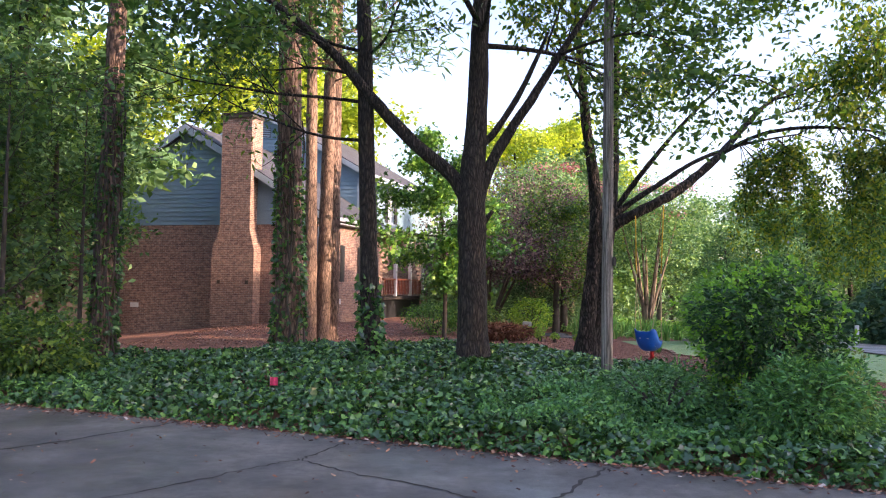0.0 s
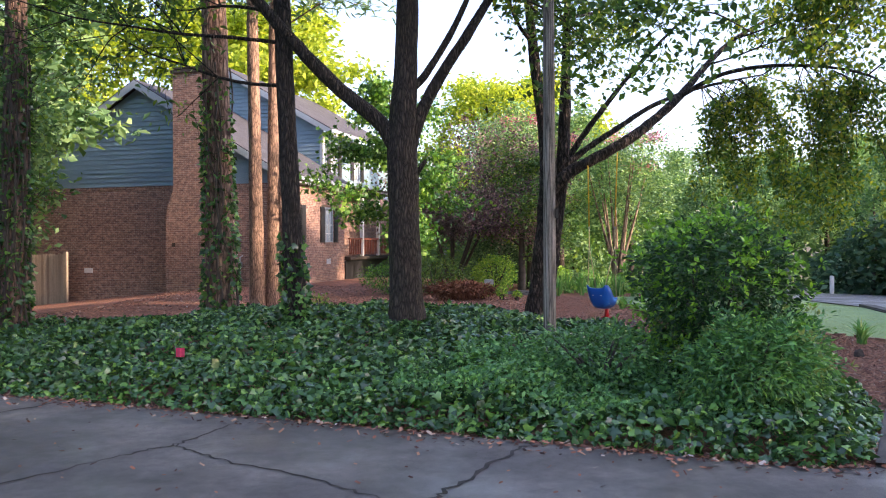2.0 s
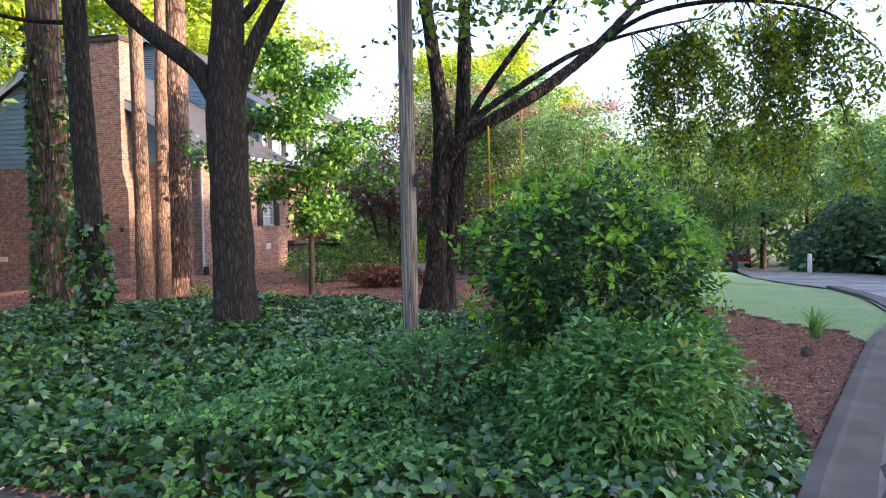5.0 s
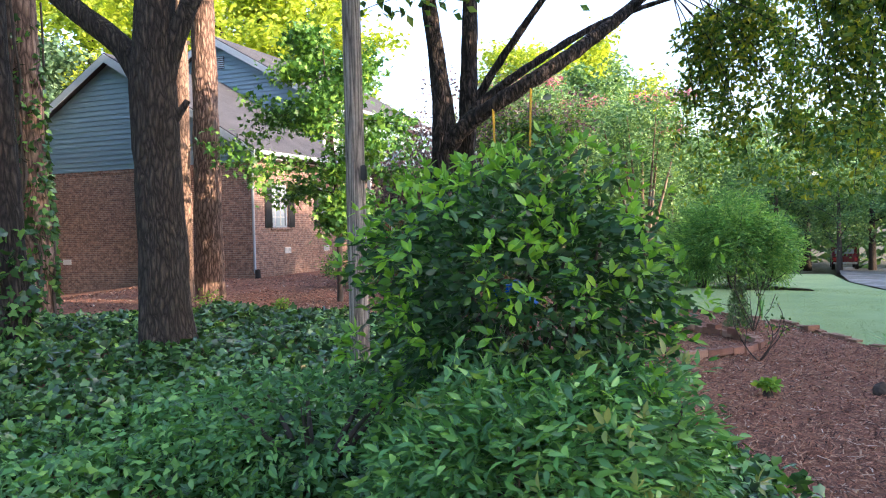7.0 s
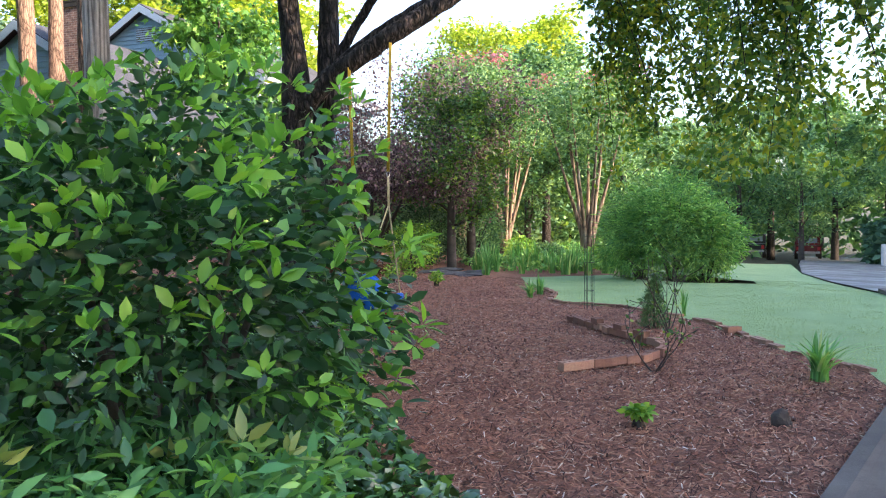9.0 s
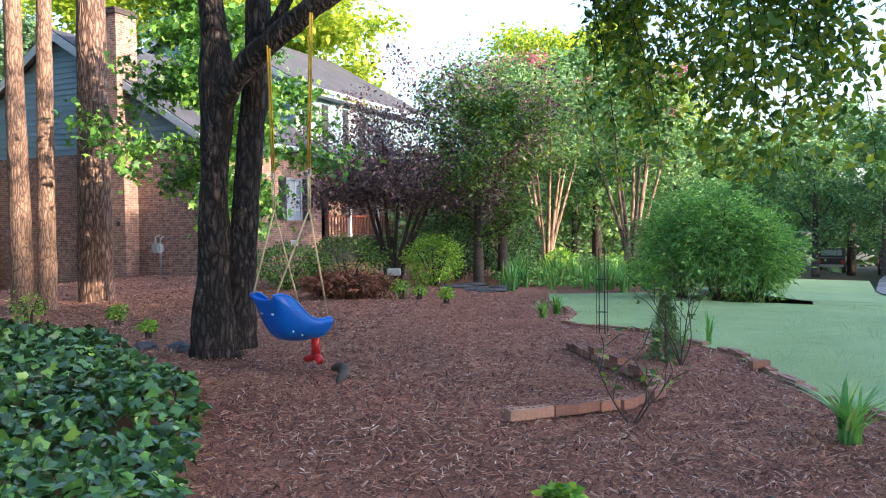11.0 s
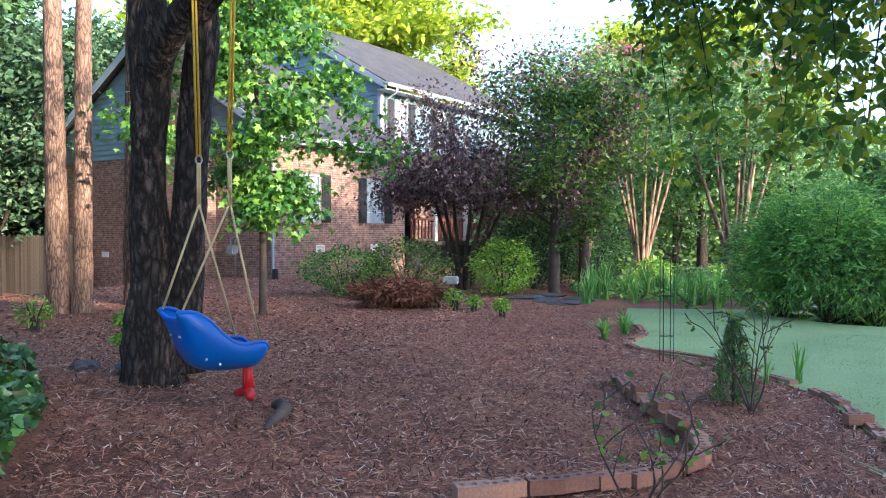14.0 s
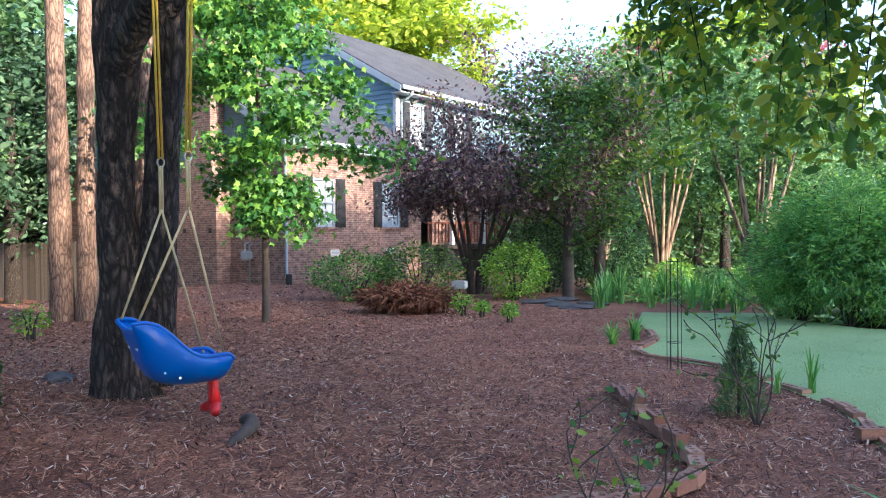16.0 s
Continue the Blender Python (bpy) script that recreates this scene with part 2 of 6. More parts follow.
BAMBOOLEAF = leaf_mat("feathery_leaves", [(0.0, (0.045, 0.13, 0.045)), (0.6, (0.11, 0.25, 0.075)), (1.0, (0.22, 0.36, 0.11))], 0.35, 0.5)
# evergreens' own dark green; on the left wood's trees it paints in shade
DARKLEAF = leaf_mat("dark_evergreen_and_shade_leaves", [(0.0, (0.02, 0.045, 0.027)), (0.7, (0.045, 0.1, 0.052)), (1.0, (0.11, 0.18, 0.1))], 0.2, 0.65, gloss=0.2)
SHOOT = leaf_mat("new_shoot_leaves", [(0.0, (0.06, 0.17, 0.03)), (0.6, (0.12, 0.28, 0.04)), (1.0, (0.19, 0.35, 0.045))], 0.4, 0.35)
PALESHOOT = leaf_mat("pale_shoot_leaves", [(0.0, (0.1, 0.16, 0.05)), (1.0, (0.2, 0.24, 0.08))], 0.3, 0.45)
NEEDLE = leaf_mat("pine_needles", [(0.0, (0.03, 0.08, 0.04)), (1.0, (0.1, 0.19, 0.08))], 0.25, 0.5)
LIMELEAF = leaf_mat("lime_leaves", [(0.0, (0.06, 0.16, 0.025)), (0.6, (0.13, 0.27, 0.04)), (1.0, (0.26, 0.38, 0.06))], 0.35, 0.45)
GRASSLEAF = leaf_mat("strappy_leaves", [(0.0, (0.06, 0.17, 0.05)), (0.6, (0.12, 0.29, 0.08)), (1.0, (0.3, 0.4, 0.16))], 0.3, 0.4)
# yellow end of the ramp paints in sun glowing through the overhanging leaves
CHERRYLEAF = leaf_mat("cherry_leaves", [(0.0, (0.02, 0.055, 0.018)), (0.5, (0.06, 0.135, 0.028)), (1.0, (0.2, 0.23, 0.025))], 0.5, 0.4)
FLOWER = leaf_mat("pink_blossom", [(0.0, (0.55, 0.06, 0.1)), (1.0, (0.7, 0.2, 0.22))], 0.3, 0.6, (1, 0.7, 0.7))
DEADLEAF = bits_mat("brown_fronds", [(0.0, (0.1, 0.045, 0.03)), (0.6, (0.22, 0.09, 0.05)), (1.0, (0.34, 0.17, 0.1))])
CHIPS = bits_mat("straw_and_chips", [(0.0, (0.03, 0.016, 0.014)), (0.35, (0.13, 0.055, 0.04)), (0.7, (0.46, 0.19, 0.11)), (0.9, (0.54, 0.32, 0.2)), (0.98, (0.6, 0.47, 0.37)), (1.0, (0.72, 0.64, 0.56))])
PAVER = piece_mat("cored_edging_brick", [(0.0, (0.22, 0.11, 0.08)), (0.5, (0.32, 0.17, 0.12)), (1.0, (0.4, 0.25, 0.18))])
BLUE = blotched("blue_plastic", (0.0, 0.1, 0.5), (0.0, 0.13, 0.6), 2, 200, 0.35, 0.03)
RED = blotched("red_plastic", (0.52, 0.015, 0.025), (0.6, 0.025, 0.03), 2, 200, 0.35, 0.03)
ROPE = blotched("pale_rope", (0.5, 0.42, 0.22), (0.65, 0.57, 0.34), 20, 300, 0.9, 0.5)
YELLOWROPE = blotched("yellow_rope", (0.55, 0.36, 0.03), (0.7, 0.48, 0.05), 20, 300, 0.8, 0.5)
STEEL = blotched("galvanised_steel", (0.4, 0.4, 0.4), (0.55, 0.55, 0.55), 20, 200, 0.35, 0.1, metal=1.0)
BLACKWIRE = blotched("black_wire", (0.012, 0.014, 0.013), (0.025, 0.028, 0.026), 20, 200, 0.5, 0.1)
STONE = blotched("grey_stone", (0.045, 0.045, 0.05), (0.12, 0.12, 0.125), 5, 60, 0.9, 0.5)
PINKTAPE = blotched("pink_marker_tape", (0.75, 0.04, 0.12), (0.85, 0.08, 0.18), 8, 90, 0.5, 0.1)
TYRE = blotched("black_rubber", (0.012, 0.012, 0.012), (0.025, 0.025, 0.025), 5, 60, 0.8, 0.2)
CARRED = blotched("dark_red_car_paint", (0.14, 0.012, 0.015), (0.17, 0.016, 0.02), 2, 200, 0.25, 0.02)
GREYBOX = blotched("grey_meter_paint", (0.3, 0.36, 0.38), (0.4, 0.45, 0.47), 4, 80, 0.5, 0.1)
m_, nt_, p_ = material("window_glass")
p_.inputs["Base Color"].default_value = (0.35, 0.42, 0.46, 1)
p_.inputs["Roughness"].default_value = 0.08
p_.inputs["Specular IOR Level"].default_value = 0.8
GLASS = m_


# ---- mesh helpers ----
def mesh_ob(name, verts, faces, mat, parent=None, label="", smooth=False):
    me = bpy.data.meshes.new(name)
    me.from_pydata([tuple(v) for v in verts], [], [tuple(f) for f in faces])
    me.materials.append(mat)
    if smooth:
        me.polygons.foreach_set("use_smooth", [True] * len(me.polygons))
    me.update()
    ob = new(name, me)
    ob.parent = parent
    if label:
        ob["label"] = label
    return ob


def tri_ob(name, verts, tris, mat, parent=None, label=""):
    """A large triangle mesh from arrays."""
    me = bpy.data.meshes.new(name)
    n, k = len(verts), len(tris)
    me.vertices.add(n)
    me.vertices.foreach_set("co", np.asarray(verts, np.float32).ravel())
    me.loops.add(k * 3)
    me.loops.foreach_set("vertex_index", np.asarray(tris, np.int32).ravel())
    me.polygons.add(k)
    me.polygons.foreach_set("loop_start", np.arange(0, k * 3, 3, dtype=np.int32))
    me.polygons.foreach_set("loop_total", np.full(k, 3, np.int32))
    me.materials.append(mat)
    me.update(calc_edges=True)
    ob = new(name, me)
    ob.parent = parent
    if label:
        ob["label"] = label
    return ob


def part(name, bm, mat, parent, label="", bevel=0.0):
    if bevel:
        bmesh.ops.bevel(bm, geom=bm.edges[:], offset=bevel, segments=2, affect="EDGES", clamp_overlap=True)
    me = bpy.data.meshes.new(name)
    bm.to_mesh(me)
    bm.free()
    me.materials.append(mat)
    ob = new(name, me)
    ob.parent = parent
    if label:
        ob["label"] = label
    return ob


def box(x0, y0, z0, x1, y1, z1):
    bm = bmesh.new()
    m = Matrix.Translation(((x0 + x1) / 2, (y0 + y1) / 2, (z0 + z1) / 2)) @ Matrix.Diagonal((abs(x1 - x0), abs(y1 - y0), abs(z1 - z0), 1))
    bmesh.ops.create_cube(bm, size=1, matrix=m)
    return bm


def thing(name, label, category, m=None, group="", kind=""):
    ob = new(name)
    ob.empty_display_size = 0.2
    if m is not None:
        ob.matrix_basis = m
    return tagged(ob, label, category, group, kind)


def tube(pts, radii, seg=10, rough=0.0, freq=3.0, cap=True):
    """Vertices and faces of a tapered limb along points; rough: uneven girth."""
    pts = [Vector(p) for p in pts]
    verts, faces = [], []
    side = None
    for i, p in enumerate(pts):
        d = (pts[min(i + 1, len(pts) - 1)] - pts[max(i - 1, 0)]).normalized()
        if side is None:
            side = d.orthogonal().normalized()
        side = (side - d * side.dot(d)).normalized()
        other = d.cross(side)
        for k in range(seg):
            a = 2 * math.pi * k / seg
            o = side * math.cos(a) + other * math.sin(a)
            r = radii[i]
            if rough:
                q = p + o * r
                r *= 1 + rough * (noise.noise(Vector((q.x * freq * 4, q.y * freq * 4, q.z * freq))) + 0.6 * noise.noise(Vector((q.x * freq * 11, q.y * freq * 11, q.z * freq * 2))))
            verts.append(p + o * r)
    for i in range(len(pts) - 1):
        for k in range(seg):
            a, b = i * seg + k, i * seg + (k + 1) % seg
            faces.append((a, b, b + seg, a + seg))
    if cap:
        faces.append(tuple(range(seg))[::-1])
        faces.append(tuple(range((len(pts) - 1) * seg, len(pts) * seg)))
    return verts, faces


def joined(lists):
    verts, faces = [], []
    for v, f in lists:
        n = len(verts)
        verts += v
        faces += [tuple(i + n for i in q) for q in f]
    return verts, faces


def spline(pts, radii, n):
    """Smooth interpolation through control points."""
    pts = np.array(pts, float)
    out, rad = [], []
    m = len(pts)
    for j in range(n + 1):
        u = j / n * (m - 1)
        i = min(int(u), m - 2)
        f = u - i
        p0, p1, p2, p3 = pts[max(i - 1, 0)], pts[i], pts[i + 1], pts[min(i + 2, m - 1)]
        q = 0.5 * (2 * p1 + (p2 - p0) * f + (2 * p0 - 5 * p1 + 4 * p2 - p3) * f * f + (3 * p1 - p0 - 3 * p2 + p3) * f ** 3)
        out.append(tuple(q))
        rad.append(radii[i] * (1 - f) + radii[i + 1] * f)
    return out, rad


LEAF_SHAPES = {
    "leaf": ([(0, 0, 0), (-0.2, 0.3, 0.06), (-0.22, 0.62, 0.05), (0, 1, -0.06), (0.22, 0.62, 0.05), (0.2, 0.3, 0.06), (0, 0.5, -0.01)],
             [(6, 0, 5), (6, 5, 4), (6, 4, 3), (6, 3, 2), (6, 2, 1), (6, 1, 0)]),
    "lance": ([(0, 0, 0), (-0.17, 0.28, 0.05), (-0.16, 0.58, 0.03), (0, 1, -0.12), (0.16, 0.58, 0.03), (0.17, 0.28, 0.05), (0, 0.45, -0.02)],
              [(6, 0, 5), (6, 5, 4), (6, 4, 3), (6, 3, 2), (6, 2, 1), (6, 1, 0)]),
    "plain": ([(0, 0, 0), (-0.27, 0.45, 0.07), (0, 1, -0.06), (0.27, 0.45, 0.07)], [(0, 2, 1), (0, 3, 2)]),
    "thin": ([(0, 0, 0), (-0.1, 0.4, 0.03), (0, 1, -0.12), (0.1, 0.4, 0.03)], [(0, 2, 1), (0, 3, 2)]),
    "oval": ([(0, 0, 0), (-0.22, 0.25, 0.06), (-0.27, 0.6, 0.05), (0, 1, -0.08), (0.27, 0.6, 0.05), (0.22, 0.25, 0.06), (0, 0.5, 0)],
             [(6, 0, 5), (6, 5, 4), (6, 4, 3), (6, 3, 2), (6, 2, 1), (6, 1, 0)]),
    "ivy": ([(0, 0, 0), (-0.36, -0.08, -0.03), (-0.55, 0.33, -0.05), (-0.27, 0.52, 0), (0, 1, -0.1), (0.27, 0.52, 0), (0.55, 0.33, -0.05), (0.36, -0.08, -0.03), (0, 0.38, 0.06)],
            [(8, 1, 0), (8, 2, 1), (8, 3, 2), (8, 4, 3), (8, 5, 4), (8, 6, 5), (8, 7, 6), (8, 0, 7)]),
    "maple": ([(0, 0, 0), (-0.3, 0.02, 0), (-0.2, 0.2, 0.02), (-0.6, 0.45, -0.05), (-0.2, 0.5, 0.02), (0, 1, -0.1), (0.2, 0.5, 0.02), (0.6, 0.45, -0.05), (0.2, 0.2, 0.02), (0.3, 0.02, 0), (0, 0.35, 0.04)],
              [(10, 1, 0), (10, 2, 1), (10, 3, 2), (10, 4, 3), (10, 5, 4), (10, 6, 5), (10, 7, 6), (10, 8, 7), (10, 9, 8), (10, 0, 9)]),
}


def leaves(name, places, size, shape, mat, parent, rng, up=0.5, out=None, droop=0.3, spread=0.35, label=""):
    """One crown of many leaves at the places given. up: how much the blades face the sky; out: directions they point away along."""
    P = np.asarray(places, float)
    n = len(P)
    T, F = LEAF_SHAPES[shape]
    T, F = np.array(T, float), np.array(F)
    tip = rng.normal(size=(n, 3)) * [1, 1, 0.5] + [0, 0, -droop]
    if out is not None:
        tip += np.asarray(out) * 1.2
    tip /= np.linalg.norm(tip, axis=1)[:, None] + 1e-9
    nor = rng.normal(size=(n, 3)) * (1 - up) + [0, 0, up * 1.4]
    nor -= tip * np.sum(nor * tip, axis=1)[:, None]
    nor /= np.linalg.norm(nor, axis=1)[:, None] + 1e-9
    side = np.cross(tip, nor)
    s = size * (1 + spread * rng.uniform(-1, 1, n))
    V = P[:, None, :] + s[:, None, None] * (T[None, :, 0, None] * side[:, None, :] + T[None, :, 1, None] * tip[:, None, :] + T[None, :, 2, None] * nor[:, None, :])
    k = len(T)
    tris = (F[None] + (np.arange(n) * k)[:, None, None]).reshape(-1, 3)
    return tri_ob(name, V.reshape(-1, 3), tris, mat, parent, label)


def inside(px, py, poly):
    c = np.zeros(np.shape(px), bool)
    for (x0, y0), (x1, y1) in zip(poly, poly[1:] + poly[:1]):
        cond = (y0 > py) != (y1 > py)
        c ^= cond & (px < (x1 - x0) * (py - y0) / ((y1 - y0) + 1e-12) + x0)
    return c


def sample_in(rng, count, outline, avoid=None, area=None, keep=None):
    """Random places inside an outline, outside another; keep: chance by place."""
    xs, ys = [p[0] for p in outline], [p[1] for p in outline]
    x0, x1, y0, y1 = area or (min(xs), max(xs), min(ys), max(ys))
    got, total = [], 0
    while total < count:
        x, y = rng.uniform(x0, x1, 20000), rng.uniform(y0, y1, 20000)
        ok = inside(x, y, outline)
        if avoid:
            ok &= ~inside(x, y, avoid)
        if keep:
            ok &= rng.uniform(size=20000) < keep(x, y)
        got.append(np.stack([x[ok], y[ok]], 1))
        total += int(ok.sum())
    return np.concatenate(got)[:count].tolist()


# ---- the lie of the land ----
DRIVE_EDGE = [(-30, 20.0), (-12, 12.9), (-5.7, 10.4), (-3.2, 9.42), (-0.95, 8.5), (1.25, 7.6), (2.65, 7.0), (3.6, 6.6), (4.05, 6.62), (4.45, 7.25), (5.15, 8.35), (6.75, 10.75), (8.3, 13.05)]
STREET_EDGE = [(8.3, 13.05), (9.2, 14.2), (10.4, 16.0), (11.4, 18.4), (12.1, 21.2), (12.9, 25), (14.6, 31), (20, 45), (30, 70), (40, 95)]


def edge_distance(x, y):
    """How far a point of the garden lies from the paved edge."""
    best = 1e9
    pts = DRIVE_EDGE
    for (x0, y0), (x1, y1) in zip(pts, pts[1:]):
        dx, dy = x1 - x0, y1 - y0
        f = max(0, min(1, ((x - x0) * dx + (y - y0) * dy) / (dx * dx + dy * dy)))
        best = min(best, math.hypot(x - x0 - f * dx, y - y0 - f * dy))
    return best


def lie(x, y):
    """Height of the land."""
    z = 0.42 * math.exp(-(((x + 0.3) / 4.6) ** 2 + ((y - 13.2) / 3.4) ** 2))
    z += 0.05 - 0.09 * min(1, max(0, (x - 3.5) / 2.5))
    q = 0.8 * x + 0.6 * y
    z -= 0.055 * max(0, q - 22)
    if y > 17:
        z -= min(1.0, 0.1 * max(0, -x - 7)) * min(1, (y - 17) / 6)
    return z


def land(x, y):
    d = edge_distance(x, y)
    f = min(1, d / 2.2)
    f = f * f * (3 - 2 * f)
    low = min(0, lie(x, y))
    return low + (lie(x, y) - low) * f + 0.015 * noise.noise(Vector((x * 1.3, y * 1.3, 0)))


GX0, GY0, GSTEP, GNX, GNY = -14.0, 5.0, 0.25, 112, 140
LAND_GRID = [[land(GX0 + i * GSTEP, GY0 + j * GSTEP) for j in range(GNY)] for i in range(GNX)]
land_exact = land


def land(x, y):
    """Height of the ground's surface, from a fine grid near the garden."""
    u, v = (x - GX0) / GSTEP, (y - GY0) / GSTEP
    i, j = int(math.floor(u)), int(math.floor(v))
    if not (0 <= i < GNX - 1 and 0 <= j < GNY - 1):
        return land_exact(x, y)
    u, v = u - i, v - j
    return (LAND_GRID[i][j] * (1 - u) + LAND_GRID[i + 1][j] * u) * (1 - v) + (LAND_GRID[i][j + 1] * (1 - u) + LAND_GRID[i + 1][j + 1] * u) * v


def street_z(x, y):
    return -0.055 * max(0, 0.8 * x + 0.6 * y - 22) + 0.004


def clip_cell(poly, x0, y0, x1, y1):
    for axis, lim, sign in ((0, x0, 1), (0, x1, -1), (1, y0, 1), (1, y1, -1)):
        res = []
        for i, p in enumerate(poly):
            q = poly[i - 1]
            a, b = (q[axis] - lim) * sign, (p[axis] - lim) * sign
            if (a < 0) != (b < 0):
                f = a / (a - b)
                res.append((q[0] + f * (p[0] - q[0]), q[1] + f * (p[1] - q[1])))
            if b >= 0:
                res.append(p)
        poly = res
        if len(poly) < 3:
            return []
    return poly


def patch(name, outline, cell, height, mat, lift=0.0):
    """A sheet of ground inside an outline, laid on the land."""
    xs, ys = [p[0] for p in outline], [p[1] for p in outline]
    verts, faces, seen = [], [], {}
    i0, i1, j0, j1 = (math.floor(v / cell) for v in (min(xs), max(xs), min(ys), max(ys)))
    for i in range(i0, i1 + 1):
        for j in range(j0, j1 + 1):
            poly = clip_cell(outline, i * cell, j * cell, (i + 1) * cell, (j + 1) * cell)
            face = []
            for x, y in poly:
                key = (round(x, 4), round(y, 4))
                if key not in seen:
                    seen[key] = len(verts)
                    verts.append((x, y, height(x, y) + lift))
                if seen[key] not in face:
                    face.append(seen[key])
            if len(face) > 2:
                faces.append(face)
    return mesh_ob(name, verts, faces, mat, smooth=True)


# ---- ground, driveway, street, lawn, mulch ----
ground_v, ground_f = [], []
rings = [-3000, -900, -300, -120] + list(range(-60, 61, 3)) + [80, 120, 180, 300, 900, 3000]
for gy in rings:
    for gx in rings:
        ground_v.append((gx, gy + 20, (lie(gx, gy + 20) if max(abs(gx), abs(gy)) < 70 else -2.0) - 0.5))
w_ = len(rings)
for j in range(w_ - 1):
    for i in range(w_ - 1):
        ground_f.append((j * w_ + i, j * w_ + i + 1, (j + 1) * w_ + i + 1, (j + 1) * w_ + i))
tagged(mesh_ob("ground", ground_v, ground_f, SOIL, smooth=True), "brown woodland soil reaching the horizon", "ground", kind="structure")

STREET_FAR = [(x + 6.5, y - 3.2) for x, y in STREET_EDGE][2:]
paved = DRIVE_EDGE + STREET_EDGE[1:] + STREET_FAR[::-1] + [(22, 8), (30, -14), (-30, -14)]
tagged(patch("driveway", paved, 1.5, street_z, CONCRETE), "worn grey concrete driveway with cracks and damp stains", "driveway", kind="structure")

BED_EDGE = [(8.3, 13.05), (8.5, 14.0), (8.2, 14.9), (8.0, 16.2), (7.92, 17.4), (7.05, 19.25), (6.3, 19.75), (6.02, 20.3), (6.2, 21.3), (6.05, 22.3), (5.8, 23.6), (5.75, 25.2)]
lawn_outline = BED_EDGE + [(7.9, 25.6), (8.2, 24.6), (9.2, 23.4), (10.6, 23.2), (11.0, 24.6), (10.0, 27.5), (8.2, 29.5), (9, 33), (14, 42), (19.6, 45)] + STREET_EDGE[6::-1][:-1]
tagged(patch("lawn", lawn_outline, 1.0, land, LAWN, 0.012), "short mown pale green lawn", "lawn", kind="structure")
far_lawn = [(x + 0.2, y) for x, y in STREET_FAR] + [(75, 90), (70, 20), (30, 2), (23, 7)]
tagged(patch("far_lawn", far_lawn, 3.0, lambda x, y: street_z(x, y) + 0.05 + min(1.2, 0.08 * max(0, x - 17)), LAWN), "mown lawn across the street", "lawn", kind="structure")
mulch_outline = DRIVE_EDGE[1:] + BED_EDGE[1:] + [(7.9, 25.6), (9, 33), (6, 50), (-32, 50), (-30, 20)]
tagged(patch("mulch_bed", mulch_outline, 0.35, land, MULCH, 0.0), "reddish pine straw and bark mulch", "mulch", kind="structure")

# cracks in the concrete
def crack(pts, width, seed):
    rng = np.random.default_rng(seed)
    dense, _ = spline([(x, y, 0) for x, y in pts], [1] * len(pts), 14 * (len(pts) - 1))
    verts, faces = [], []
    for i, p in enumerate(dense):
        q = dense[min(i + 1, len(dense) - 1)]
        r = dense[max(i - 1, 0)]
        dx, dy = q[0] - r[0], q[1] - r[1]
        n = math.hypot(dx, dy)
        ox, oy = -dy / n, dx / n
        j = rng.normal() * width * 0.8
        h = width * rng.uniform(0.3, 0.8)
        for s in (-h, h):
            verts.append((p[0] + ox * (j + s), p[1] + oy * (j + s), 0.0085))
        if i:
            k = 2 * i
            faces.append((k - 2, k, k + 1, k - 1))
    tagged(mesh_ob("crack", verts, faces, CRACK), "dark dirt-filled crack across the concrete drive", "crack", "cracks in the drive", "structure")


crack([(-9, 6.0), (-5.6, 7.2), (-4.24, 7.75), (-3.12, 9.3)], 0.03, 1)
crack([(-1.0, 8.3), (-1.32, 7.48), (-1.6, 7.2), (-2.5, 6.1), (-4.2, 4.6)], 0.022, 2)
crack([(-1.32, 7.48), (-0.92, 7.08), (0.0, 6.45), (0.65, 5.85), (1.0, 5.6)], 0.018, 3)
crack([(1.62, 7.38), (0.96, 6.3), (0.6, 5.68), (-0.6, 3.6), (-2.4, 0.4)], 0.03, 4)
crack([(4.75, 6.9), (5.6, 8.3), (7.2, 10.7), (8.7, 12.95)], 0.03, 5)

# concrete kerb along the bed
kerb_line = DRIVE_EDGE[8:] + STREET_EDGE[1:5]
kv, kf = [], []
dense, _ = spline([(x, y, 0) for x, y in kerb_line], [1] * len(kerb_line), 60)
for i, p in enumerate(dense):
    q, r = dense[min(i + 1, 60)], dense[max(i - 1, 0)]
    dx, dy = q[0] - r[0], q[1] - r[1]
    n = math.hypot(dx, dy)
    ox, oy = dy / n, -dx / n
    for s, h in ((0.0, -0.05), (0.0, 0.04), (0.1, 0.045), (0.14, 0.035), (0.38, 0.014), (0.38, -0.05)):
        kv.append((p[0] + ox * s, p[1] + oy * s, h))
    if i:
        for k in range(5):
            a = 6 * i + k
            kf.append((a - 6, a, a + 1, a - 5))
tagged(mesh_ob("kerb", kv, kf, KERBSTONE), "low rolled concrete kerb beside the bed", "kerb", kind="structure")


# ---- the house ----
C0 = Vector((-4.95, 30.75, 0))
HOUSE = Matrix.Translation(C0) @ Matrix.Rotation(radians(73), 4, "Z")
# local x runs along the front wall, away from the gable; local y runs along the gable wall
house = thing("house", "two-storey brick house with blue-grey lap siding", "house", HOUSE)
BASE = -1.2


def slab(name, x0, y0, z0, x1, y1, z1, mat, parent=house, label="", bevel=0.0):
    return part(name, box(x0, y0, z0, x1, y1, z1), mat, parent, label, bevel)


